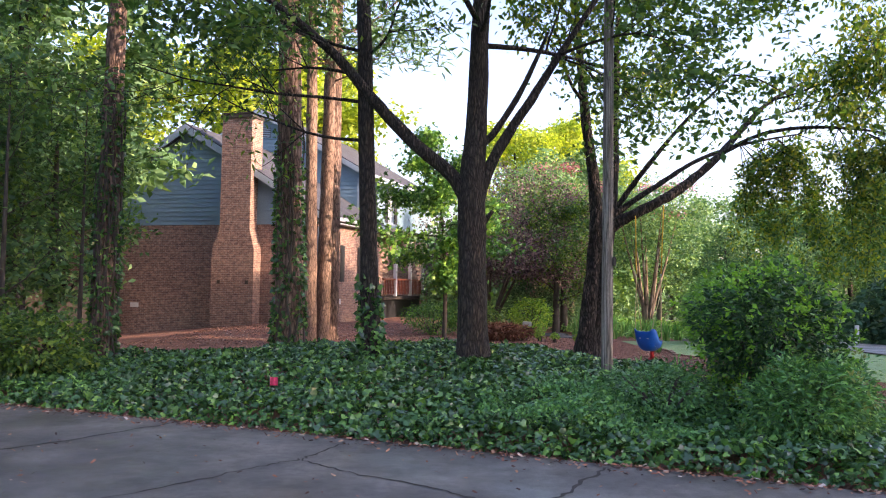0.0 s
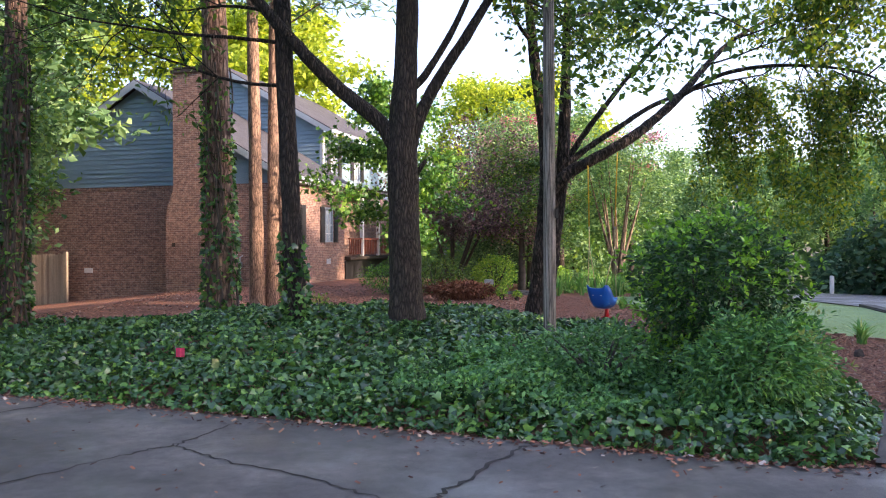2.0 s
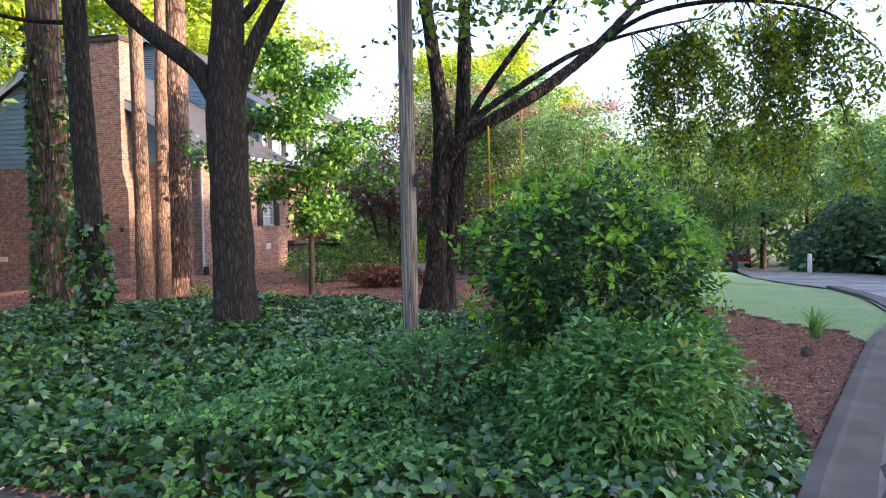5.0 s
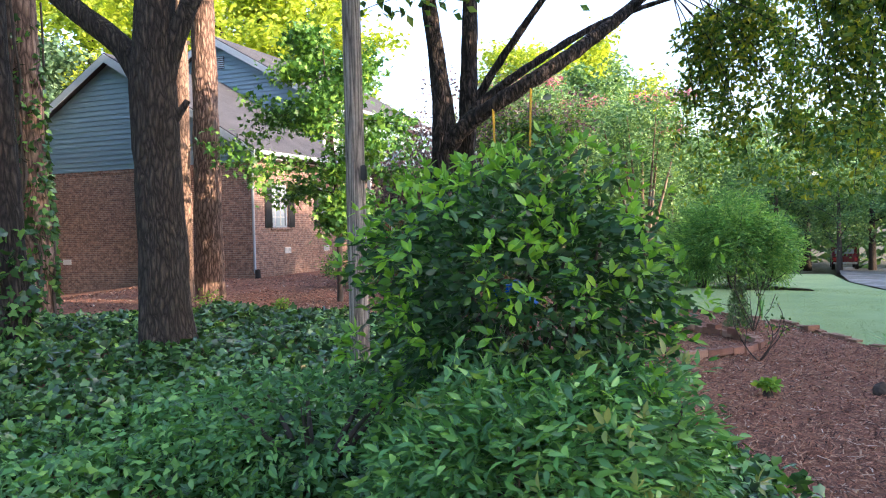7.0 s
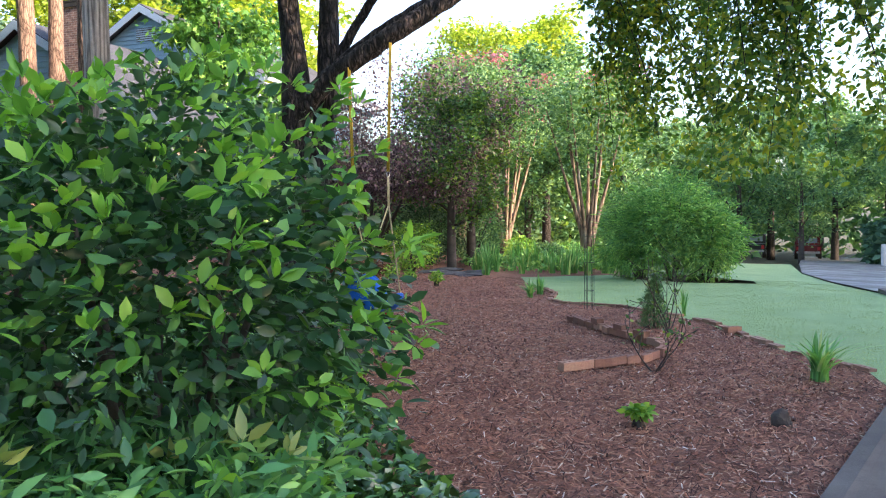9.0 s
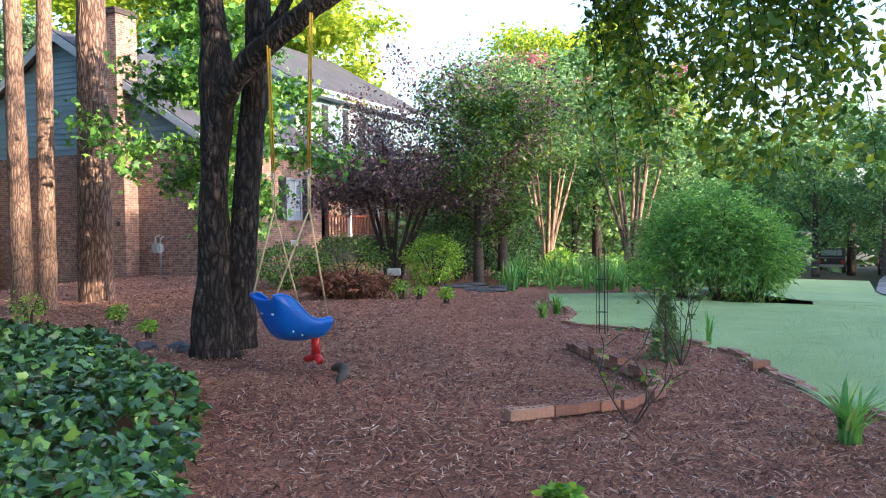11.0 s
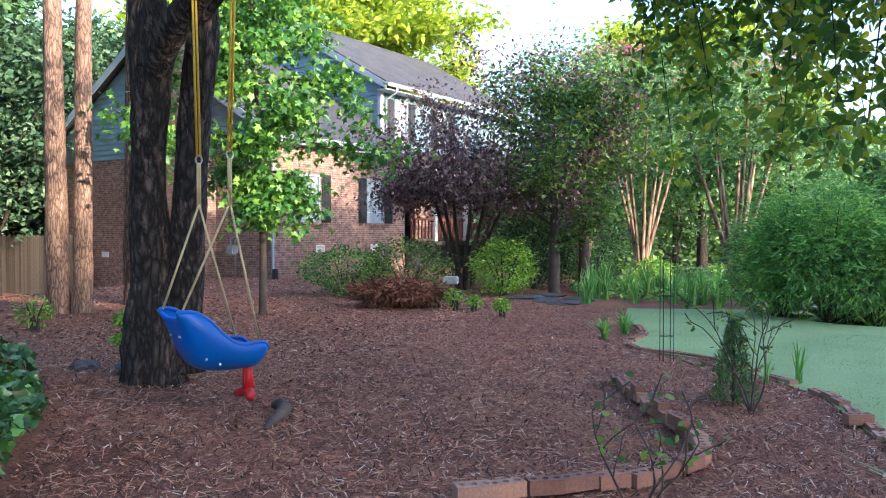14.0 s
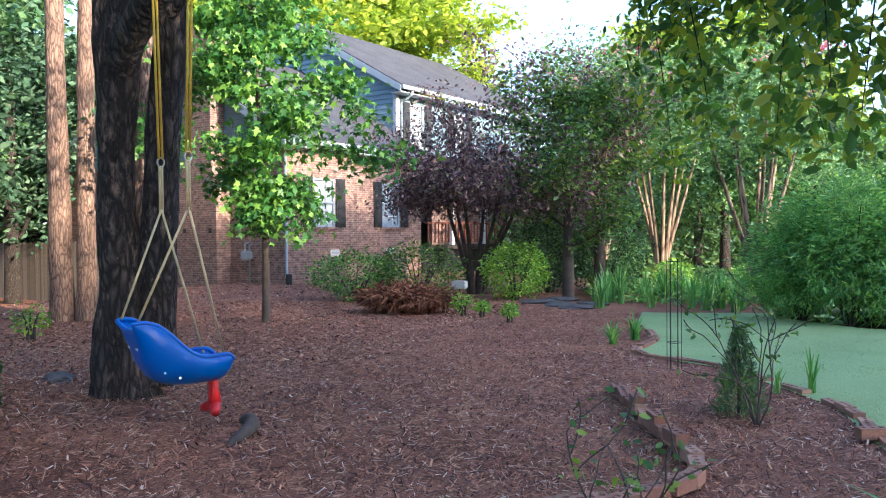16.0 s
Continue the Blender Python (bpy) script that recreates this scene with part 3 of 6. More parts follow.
def wall_with_openings(name, axis, at, thick, lo, hi, z0, z1, holes, mat, parent=house):
    """A wall cut by rectangular openings, made of the pieces between them."""
    us = sorted({lo, hi, *[h[0] for h in holes], *[h[1] for h in holes]})
    zs = sorted({z0, z1, *[h[2] for h in holes], *[h[3] for h in holes]})
    lists = []
    for a, b in zip(us, us[1:]):
        for c, d in zip(zs, zs[1:]):
            mu, mz = (a + b) / 2, (c + d) / 2
            if any(h[0] < mu < h[1] and h[2] < mz < h[3] for h in holes):
                continue
            p = [(a, at, c), (b, at, c), (b, at + thick, c), (a, at + thick, c), (a, at, d), (b, at, d), (b, at + thick, d), (a, at + thick, d)]
            if axis == "y":
                p = [(v, u, z) for u, v, z in p]
            lists.append((p, [(0, 1, 5, 4), (1, 2, 6, 5), (2, 3, 7, 6), (3, 0, 4, 7), (0, 3, 2, 1), (4, 5, 6, 7)]))
    v, f = joined(lists)
    ob = mesh_ob(name, v, f, mat, parent)
    bm = bmesh.new()
    bm.from_mesh(ob.data)
    bmesh.ops.remove_doubles(bm, verts=bm.verts[:], dist=0.0005)
    bmesh.ops.recalc_face_normals(bm, faces=bm.faces[:])
    bm.to_mesh(ob.data)
    bm.free()
    return ob


BRICK_TOP = 4.0
WIN_Z = (1.76, 3.3)
WINS = [(1.12, 2.12), (4.4, 5.4)]
# wall surfaces carry the brick pattern in their own axes, so each wall is turned flat in its mesh
wall_front = wall_with_openings("brick_wall", "x", 0.0, 0.25, 0.0, 6.6, BASE, 4.35, [(a, b, *WIN_Z) for a, b in WINS], BRICK)
wall_gable = wall_with_openings("brick_wall", "y", 0.0, 0.25, 0.252, 12.0, BASE, BRICK_TOP, [], BRICK)
slab("brick_wall", 6.35, 0.252, BASE, 6.6, 3.0, 4.35, BRICK)
slab("brick_wall", 0.252, 11.75, BASE, 6.5, 12.0, BRICK_TOP + 0.2, BRICK)
slab("brick_course", -0.02, 0.03, 3.9, 0.0, 12.0, 4.02, BRICK, label="soldier course of bricks under the siding")

# lap siding on the wing's gable
EAVE, SLOPE = 4.42, 0.6
RIDGE_Y = 6.0


def gable_boards(parent, x, y0, y1, z0, zfun, pitch, sign=-1):
    z = z0
    while True:
        top = z + pitch
        span = [y for y in np.linspace(y0, y1, 241) if zfun(y) > z + 0.02]
        if not span:
            break
        lo, hi = span[0], span[-1]
        span2 = [y for y in np.linspace(y0, y1, 241) if zfun(y) > top]
        lo2, hi2 = (span2[0], span2[-1]) if span2 else ((lo + hi) / 2 - 0.02, (lo + hi) / 2 + 0.02)
        t0, t1 = 0.042, 0.006
        v = [(x + sign * t0, lo, z), (x + sign * t0, hi, z), (x + sign * t1, hi2, top), (x + sign * t1, lo2, top), (x, lo, z), (x, hi, z), (x, hi2, top), (x, lo2, top)]
        f = [(0, 3, 2, 1), (0, 1, 5, 4), (1, 2, 6, 5), (2, 3, 7, 6), (3, 0, 4, 7), (4, 5, 6, 7)]
        mesh_ob("siding_board", v, f, SIDING, parent)
        z = top
        if not span2:
            break


def wing_z(y):
    return EAVE + SLOPE * (min(y, 12 - y) + 0.35) - 0.22


gable_boards(house, 0.0, 0.0, 12.0, 4.03, wing_z, 0.185)
v = [(0, 0, 4.0), (0, 12, 4.0), (0, 12, wing_z(12)), (0, 6, wing_z(6)), (0, 0, wing_z(0)), (0.2, 0, 4.0), (0.2, 12, 4.0), (0.2, 12, wing_z(12)), (0.2, 6, wing_z(6)), (0.2, 0, wing_z(0))]
mesh_ob("gable_sheathing", v, [(0, 4, 3, 2, 1), (5, 6, 7, 8, 9), (0, 1, 6, 5), (1, 2, 7, 6), (2, 3, 8, 7), (3, 4, 9, 8), (4, 0, 5, 9)], SIDING, house)


def gable_roof(parent, x0, x1, y0, ridge, y1, eave, slope, thick=0.16):
    """Two roof planes with thickness; the ridge runs along local x."""
    top = eave + slope * (ridge - y0)
    for ya in (y0, y1):
        v = [(x0, ya, eave), (x1, ya, eave), (x1, ridge, top), (x0, ridge, top)]
        v += [(a, b, c - thick) for a, b, c in v]
        mesh_ob("roof_plane", v, [(0, 1, 2, 3), (7, 6, 5, 4), (0, 4, 5, 1), (1, 5, 6, 2), (2, 6, 7, 3), (3, 7, 4, 0)], ROOF, parent)
        # rake board on the near edge
        w = 0.2
        v = [(x0 - 0.03, ya, eave - thick * 0.3), (x0 - 0.03, ridge, top - thick * 0.3), (x0 - 0.03, ridge, top - thick - w), (x0 - 0.03, ya, eave - thick - w * 0.7)]
        v += [(a + 0.028, b, c) for a, b, c in v]
        mesh_ob("rake_board", v, [(0, 1, 2, 3), (7, 6, 5, 4), (0, 4, 5, 1), (1, 5, 6, 2), (2, 6, 7, 3), (3, 7, 4, 0)], TRIM, parent)
    for ya, s in ((y0, 1), (y1, -1)):
        part("gutter", box(x0, ya - 0.12 * s, eave - 0.19, x1, ya, eave - 0.05), TRIM, parent, bevel=0.02)
        part("soffit", box(x0 + 0.02, ya + 0.02 * s, eave - 0.3, x1, ya + 0.5 * s, eave - 0.26), TRIM, parent)


gable_roof(house, -0.35, 6.49, -0.4, RIDGE_Y, 12.4, EAVE, SLOPE)
# main block behind the wing
MX, MY, MEAVE, MSLOPE, MRIDGE = 6.5, 1.0, 7.0, 0.57, 6.4
UPWINS = [(7.3, 8.2), (10.2, 11.1)]
wall_with_openings("siding_wall", "x", MY, 0.2, MX, 17.0, 4.2, MEAVE - 0.1, [(a, b, 4.9, 6.5) for a, b in UPWINS], SIDING)
wall_with_openings("brick_wall", "x", MY, 0.2, MX + 0.102, 17.0, BASE, 4.196, [(7.6, 8.6, 0.95, 3.1)], BRICK)
slab("back_wall", MX + 0.3, 11.6, BASE, 17, 11.8, 7, SIDING)
slab("end_wall", 16.8, MY + 0.202, BASE, 17, 11.6, 7, SIDING)


def main_z(y):
    return MEAVE + MSLOPE * (min(y - 0.45, 12.35 - y)) - 0.24


gable_boards(house, MX, MY, 11.75, 4.2, main_z, 0.185)
v = [(MX, MY, 3.9), (MX, 11.75, 3.9), (MX, 11.75, main_z(11.75)), (MX, MRIDGE, main_z(MRIDGE)), (MX, MY, main_z(MY))]
v += [(a + 0.1, b, c) for a, b, c in v]
mesh_ob("gable_sheathing", v, [(0, 4, 3, 2, 1), (5, 6, 7, 8, 9), (0, 1, 6, 5), (1, 2, 7, 6), (2, 3, 8, 7), (3, 4, 9, 8), (4, 0, 5, 9)], SIDING, house)
gable_roof(house, MX - 0.4, 17.4, 0.45, MRIDGE, 12.35, MEAVE, MSLOPE)
slab("corner_board", MX - 0.035, MY - 0.03, 4.3, MX + 0.12, MY - 0.002, MEAVE - 0.25, WHITE, label="white corner board")
slab("corner_board", MX - 0.055, MY + 0.0, 4.3, MX - 0.03, MY + 0.14, MEAVE - 0.25, TRIM)
vent = part("gable_vent", box(MX - 0.06, MRIDGE - 0.5, 8.9, MX - 0.03, MRIDGE + 0.5, 9.45), DARKWOOD, house)
for k in range(6):
    part("louvre", box(MX - 0.075, MRIDGE - 0.5, 8.92 + k * 0.09, MX - 0.061, MRIDGE + 0.5, 8.97 + k * 0.09), TRIM, vent)


def house_window(x0, x1, y, z0, z1, shutters=True):
    """A double-hung window in the front wall, with black shutters."""
    win = part("window", box(x0, y + 0.1, z0, x1, y + 0.13, z1), GLASS, house, "double-hung window with pale curtains")
    for b in ((x0, z0, x0 + 0.07, z1), (x1 - 0.07, z0, x1, z1), (x0 + 0.07, z1 - 0.08, x1 - 0.07, z1), (x0 + 0.07, z0, x1 - 0.07, z0 + 0.07)):
        part("frame", box(b[0], y + 0.03, b[1], b[2], y + 0.099, b[3]), TRIM, win)
    zm = (z0 + z1) / 2
    part("meeting_rail", box(x0 + 0.07, y + 0.05, zm - 0.03, x1 - 0.07, y + 0.098, zm + 0.03), TRIM, win)
    for k in (1, 2):
        xm = x0 + (x1 - x0) * k / 3
        part("muntin", box(xm - 0.01, y + 0.075, z0 + 0.07, xm + 0.01, y + 0.097, zm - 0.03), WHITE, win)
        part("muntin", box(xm - 0.01, y + 0.075, zm + 0.03, xm + 0.01, y + 0.097, z1 - 0.08), WHITE, win)
    part("muntin", box(x0 + 0.07, y + 0.078, zm - 0.4, x1 - 0.07, y + 0.094, zm - 0.38), WHITE, win)
    part("curtain", box(x0 + 0.1, y + 0.16, z0, x0 + 0.4, y + 0.2, z1), WHITE, win)
    part("curtain", box(x1 - 0.4, y + 0.16, z0, x1 - 0.1, y + 0.2, z1), WHITE, win)
    part("sill", box(x0 - 0.08, y - 0.05, z0 - 0.09, x1 + 0.08, y + 0.09, z0 - 0.003), BRICK if y == 0 else TRIM, win, bevel=0.008)
    if shutters:
        for a, b in ((x0 - 0.43, x0 - 0.02), (x1 + 0.02, x1 + 0.43)):
            sh = part("shutter", box(a, y - 0.035, z0, b, y - 0.002, z1), SHUTTER, house, "black panelled shutter")
            for c, d in ((z0 + 0.08, zm - 0.05), (zm + 0.05, z1 - 0.08)):
                part("panel", box(a + 0.06, y - 0.048, c, b - 0.06, y - 0.036, d), SHUTTER, sh, bevel=0.005)


for a, b in WINS:
    house_window(a, b, 0.0, *WIN_Z)
for a, b in UPWINS:
    house_window(a, b, MY, 4.9, 6.5)
# crawl-space vents
for vx in (2.05, 4.8):
    pv = part("crawl_vent", box(vx - 0.2, -0.025, 0.82, vx + 0.2, -0.002, 1.04), WHITE, house, "white foundation vent")
    for k in range(4):
        part("louvre", box(vx - 0.16, -0.034, 0.85 + k * 0.045, vx + 0.16, -0.0255, 0.872 + k * 0.045), TRIM, pv)
pv = part("crawl_vent", box(-0.025, 8.3, 0.55, -0.002, 8.7, 0.75), WHITE, house, "white foundation vent")
# downspouts
def downspout(pts, label):
    v, f = tube(pts, [0.045] * len(pts), 8)
    return mesh_ob("downspout", v, f, TRIM, house, label, True)


downspout([(-0.06, -0.45, 4.25), (-0.06, -0.4, 4.1), (-0.06, -0.06, 3.9), (-0.06, -0.06, 0.25), (-0.15, -0.25, 0.1)], "pale metal downspout at the wall corner")
downspout([(MX + 0.2, 0.4, 6.8), (MX + 0.2, 0.45, 6.65), (MX + 0.2, MY - 0.06, 6.45), (MX + 0.2, MY - 0.06, 4.6)], "pale metal downspout")
v, f = tube([(-0.1, -0.2, 0.35), (-0.12, -0.22, 0.0)], [0.09, 0.1], 10)
mesh_ob("drain_boot", v, f, TYRE, house, "black plastic drain pipe")
# chimney: broad base, sloped shoulders, tall shaft
def prism(profile, x0, x1):
    n = len(profile)
    v = [(x0, y, z) for y, z in profile] + [(x1, y, z) for y, z in profile]
    return v, [tuple(range(n))[::-1], tuple(range(n, 2 * n))] + [(i, (i + 1) % n, n + (i + 1) % n, n + i) for i in range(n)]


pr = [(2.5, BASE), (4.42, BASE), (4.42, 3.0), (4.08, 3.8), (4.08, 8.3), (2.72, 8.3), (2.72, 3.8), (2.5, 3.0)]
v, f = prism(pr, -0.58, -0.031)
chimney = mesh_ob("chimney", v, f, BRICK, house, "tall brick chimney with sloped shoulders")
part("chimney_crown", box(-0.64, 2.66, 8.3, 0.3, 4.14, 8.42), DARKWOOD, chimney)
part("chimney_cap", box(-0.6, 2.75, 8.46, 0.25, 4.05, 8.52), DARKWOOD, chimney)
part("chimney_back", box(-0.0305, 2.72, 5.4, 0.26, 4.08, 8.3), BRICK, chimney)
for k in (2.72, 4.0):
    part("ash_vent", box(-0.6, k, 1.6, -0.581, k + 0.14, 1.75), DARKWOOD, chimney)
# gas meter
meter = part("gas_meter", box(-0.35, 1.35, 0.75, -0.1, 1.7, 1.05), GREYBOX, house, "grey gas meter with pipes", 0.05)
v, f = joined([tube([(-0.2, 1.42, 0.0), (-0.2, 1.42, 1.2), (-0.2, 1.3, 1.25)], [0.025] * 3, 8), tube([(-0.2, 1.63, 1.0), (-0.2, 1.63, 1.25), (-0.02, 1.63, 1.3)], [0.025] * 3, 8)])
mesh_ob("pipe", v, f, GREYBOX, meter, smooth=True)
# front porch beyond the brick wall
slab("porch_deck", 6.62, -0.3, 0.95, 12.5, MY - 0.01, 1.1, DARKWOOD)
slab("porch_skirt", 6.62, -0.05, BASE, 12.5, 0.05, 0.92, SHUTTER)
for k in range(26):
    slab("baluster", 6.75 + k * 0.22, -0.22, 1.2, 6.79 + k * 0.22, -0.18, 1.9, REDWOOD)
slab("handrail", 6.65, -0.26, 1.9, 12.5, -0.14, 1.97, REDWOOD)
for k in (8.2, 10.4, 12.4):
    part("porch_post", box(k, -0.28, 1.1, k + 0.16, -0.12, 4.2), WHITE, house, "white porch post", 0.01)
slab("porch_roof", 6.62, -0.5, 4.2, 12.7, MY - 0.01, 4.36, ROOF)


# ---- fence ----
fence = thing("fence", "weathered wooden privacy fence of upright boards", "fence", HOUSE)
for k in range(70):
    y = 9.25 + k * 0.142
    gz = -0.95
    h = 1.32 + 0.03 * math.sin(k * 2.1)
    bm = box(-0.55, y, gz, -0.53, y + 0.135, h)
    part("board", bm, FENCEWOOD, fence)
part("post", box(-0.62, 9.05, -1.0, -0.5, 9.2, 1.42), FENCEWOOD, fence, bevel=0.01)
for zz in (0.0, 0.95):
    part("rail", box(-0.525, 9.2, zz, -0.48, 19.0, zz + 0.09), FENCEWOOD, fence)


# ---- trees ----
def trunk_part(name, lines, mat, parent, seg=22, rough=0.1, label=""):
    lists = []
    for pts, radii, n in lines:
        p, r = spline(pts, radii, n)
        lists.append(tube(p, r, seg if radii[0] > 0.09 else 8, rough if radii[0] > 0.04 else 0, 2.0))
    v, f = joined(lists)
    return mesh_ob(name, v, f, mat, parent, label, True)


def bough_parts(twigs_per, bark, parent):
    for twigs in twigs_per:
        trunk_part("bough", twigs, bark, parent, 6, 0)


def grown(rng, start, direction, length, radius, depth, out, tips, bend=0.25, sag=0.0):
    """A limb and its twigs, appended to out; the ends go into tips."""
    pts, radii = [tuple(start)], [radius]
    p, d = Vector(start), Vector(direction).normalized()
    n = 5
    for i in range(n):
        d = (d + Vector(rng.normal(size=3)) * bend * 0.5 + Vector((0, 0, 0.06 - sag))).normalized()
        p = p + d * length / n
        pts.append(tuple(p))
        radii.append(max(radius * (1 - 0.75 * (i + 1) / n), 0.004))
        tips.append((tuple(p), depth))
        if depth > 0 and i > 0:
            for _ in range(2 if depth > 1 else 1):
                side = Vector(rng.normal(size=3))
                dd = (d * 0.8 + (side - d * side.dot(d)).normalized() * 0.8).normalized()
                grown(rng, p, dd, length * rng.uniform(0.4, 0.65), radii[-1] * 0.6, depth - 1, out, tips, bend, sag)
    out.append((pts, radii, 10))


def cloud(rng, centres, spread, count, flat=0.6):
    c = np.asarray(centres, float)
    k = rng.integers(0, len(c), count)
    return c[k] + rng.normal(size=(count, 3)) * [spread, spread, spread * flat]


def broadleaf(name, label, x, y, h, cr, count, size, mat, bark, seed, low=0.3, shape="plain", group="", trunk_r=None, category="tree", z=None, lean=(0, 0), limbs=9):
    """A tree with trunk, limbs and an uneven crown of leaf clumps."""
    rng = np.random.default_rng(seed)
    gz = (land(x, y) if z is None else z) - 0.05
    tr = thing(name, label, category, Matrix.Translation((x, y, gz)), group)
    r0 = trunk_r or h * 0.018 + 0.03
    top = (lean[0], lean[1], h * 0.85)
    lines = [([(0, 0, -0.1), (lean[0] * 0.2, lean[1] * 0.2, h * 0.3), (lean[0] * 0.6, lean[1] * 0.6, h * 0.6), top], [r0 * 1.25, r0 * 0.85, r0 * 0.5, r0 * 0.12], 16)]
    boughs, tips = [], []
    for i in range(limbs):
        twigs = []
        boughs.append(twigs)
        f = low + (0.95 - low) * (i + 0.5) / limbs
        a = i * 2.4 + rng.uniform(-0.4, 0.4)
        reach = cr * (math.sin(math.pi * (0.18 + 0.8 * (f - low) / (1 - low))) * 0.8 + 0.25)
        grown(rng, (lean[0] * f, lean[1] * f, h * 0.85 * f), (math.cos(a), math.sin(a), 0.35 + 0.5 * f), reach, r0 * 0.4 * (1.1 - f), 1, twigs, tips, 0.3)
    trunk_part("trunk", lines, bark, tr, 12, 0.06)
    bough_parts(boughs, bark, tr)
    pts = [p for p, d in tips] + [top]
    leaves("crown", cloud(rng, pts, cr * 0.12, count), size, shape, mat, tr, rng, 0.4)
    return tr


def pine(name, label, x, y, h, r0, bark, seed, lean=(0, 0), ivy=0.0, vines=0, bare=0.45, low=()):
    rng = np.random.default_rng(seed)
    gz = land(x, y) - 0.1
    tr = thing(name, label, "pine tree", Matrix.Translation((x, y, gz)), "tall pines")
    line = [(0, 0, -0.1), (lean[0] * 0.02, lean[1] * 0.02, 0.35), (lean[0] * 0.2, lean[1] * 0.2, h * 0.2), (lean[0] * 0.5, lean[1] * 0.5, h * 0.5), (lean[0], lean[1], h)]
    rad = [r0 * 1.55, r0 * 1.12, r0 * 0.95, r0 * 0.75, r0 * 0.15]
    trunk_part("trunk", [(line, rad, 60)], bark, tr, 30, 0.11)
    boughs, tips = [], []
    for i in range(16):
        twigs = []
        boughs.append(twigs)
        f = bare + (0.97 - bare) * i / 16
        a = i * 2.4
        grown(rng, (lean[0] * f, lean[1] * f, h * f), (math.cos(a), math.sin(a), 0.15), h * 0.2 * (1.15 - f), r0 * 0.2, 1, twigs, tips, 0.3)
    low_tips = []
    for z, d, length in low:
        twigs = []
        boughs.append(twigs)
        grown(rng, (lean[0] * z / h, lean[1] * z / h, z), d, length, 0.03, 2, twigs, low_tips, 0.25, 0.05)
    if low:
        leaves("low_leaves", cloud(rng, [p for p, d in low_tips if d < 2], 0.16, 2600), 0.12, "lance", OAKLEAF, tr, rng, 0.4, droop=0.7, label="dark green leaves on low boughs")
    bough_parts(boughs, bark, tr)
    leaves("crown", cloud(rng, [p for p, d in tips], 0.3, 5000), 0.28, "thin", NEEDLE, tr, rng, 0.2)
    if ivy:
        n = int(300 * ivy)
        a, zz = rng.uniform(0, 6.28, n), rng.beta(1.1, 1.5, n) * ivy
        rr = r0 * (1.12 - 0.05 * zz) + rng.uniform(0.0, 0.05, n)
        P = np.stack([np.cos(a) * rr + lean[0] * zz / h, np.sin(a) * rr + lean[1] * zz / h, zz], 1)
        o = np.stack([np.cos(a), np.sin(a), -0.6 + 0 * a], 1)
        leaves("ivy", P, 0.085, "ivy", IVY, tr, rng, 0.15, o, label="ivy climbing the trunk")
    if vines:
        for i in range(vines):
            a = rng.uniform(0, 6.28)
            pts = []
            for k in range(9):
                a += rng.normal() * 0.35
                rr = r0 * (1.25 if k == 0 else 1.06) + 0.02
                zz = k * 0.6
                pts.append((math.cos(a) * rr + lean[0] * zz / h, math.sin(a) * rr + lean[1] * zz / h, zz))
            trunk_part("vine", [(pts, [0.022] * 5 + [0.016] * 4, 30)], TWIG, tr, 6, 0, "woody vine clinging to the trunk")
    return tr


pine("pine_tree", "tall pine with woody vines tangled round its trunk", -6.2, 14.3, 17, 0.2, PINEBARK, 11, (0.15, 0.1), ivy=5.5, vines=16)
pine("pine_tree", "thick pine with ivy up its rough trunk", -3.0, 15.4, 18, 0.26, PINEBARK, 12, (-0.35, 0), ivy=4.6, vines=5)
pine("pine_tree", "thick pine with deeply fissured red-brown bark", -3.35, 22.75, 20, 0.31, PINEBARK, 13, (0.1, 0))
pine("pine_tree", "slender pine with smooth orange bark in the sun", -3.5, 20.75, 17, 0.175, ORANGEBARK, 14, (-0.2, 0))
pine("pine_tree", "slender pine with smooth orange bark in the sun", -3.17, 20.95, 16, 0.15, ORANGEBARK, 15, (0.15, 0.1))
pine("dark_tree", "slim dark trunk with ivy round its foot", -1.08, 12.1, 15, 0.135, DARKBARK, 16, (-0.6, 0), ivy=1.5, bare=0.5, low=[(3.6, (-1, 0.2, 0.1), 2.6), (4.2, (-1, -0.3, 0.1), 3.4), (4.6, (-0.9, 0.5, 0.15), 3.0), (5.0, (-1, 0.0, 0.1), 3.6), (4.9, (0.5, -0.4, 0.2), 1.6)])


def limbed_tree(name, label, x, y, trunk_lines, bark, seed, grow, count, size, mat, shape="plain", rough=0.11, spread=0.3, droop=0.5, category="tree", stems=False, hang=0):
    """A tree whose main limbs are given; grow: (start, direction, length, radius, depth) of the further boughs, in its own axes."""
    rng = np.random.default_rng(seed)
    gz = land(x, y)
    tr = thing(name, label, category, Matrix.Translation((x, y, gz)))
    for i, line in enumerate(trunk_lines):
        spray = hang and line[1][0] < 0.02
        trunk_part("stem" if stems else "spray" if spray else "limb" if i else "trunk", [line], bark, tr, 26, rough)
    boughs, tips = [], []
    for s, d, l, r, k in grow:
        twigs = []
        boughs.append(twigs)
        grown(rng, s, d, l, r, k, twigs, tips, 0.3, 0.04)
    bough_parts(boughs, bark, tr)
    leaves("crown", cloud(rng, [p for p, d in tips if d < 2] or [p for p, d in tips], spread, count), size, shape, mat, tr, rng, 0.4, droop=droop)
    if hang:
        along = []
        for pts, radii, n in trunk_lines:
            if radii[0] < 0.02:
                along += spline(pts, radii, n)[0][n // 3:]
        leaves("hanging_leaves", cloud(rng, along, 0.11, hang), size * 0.74, "leaf", mat, tr, rng, 0.3, droop=0.7, label="drooping pointed cherry leaves")
    return tr


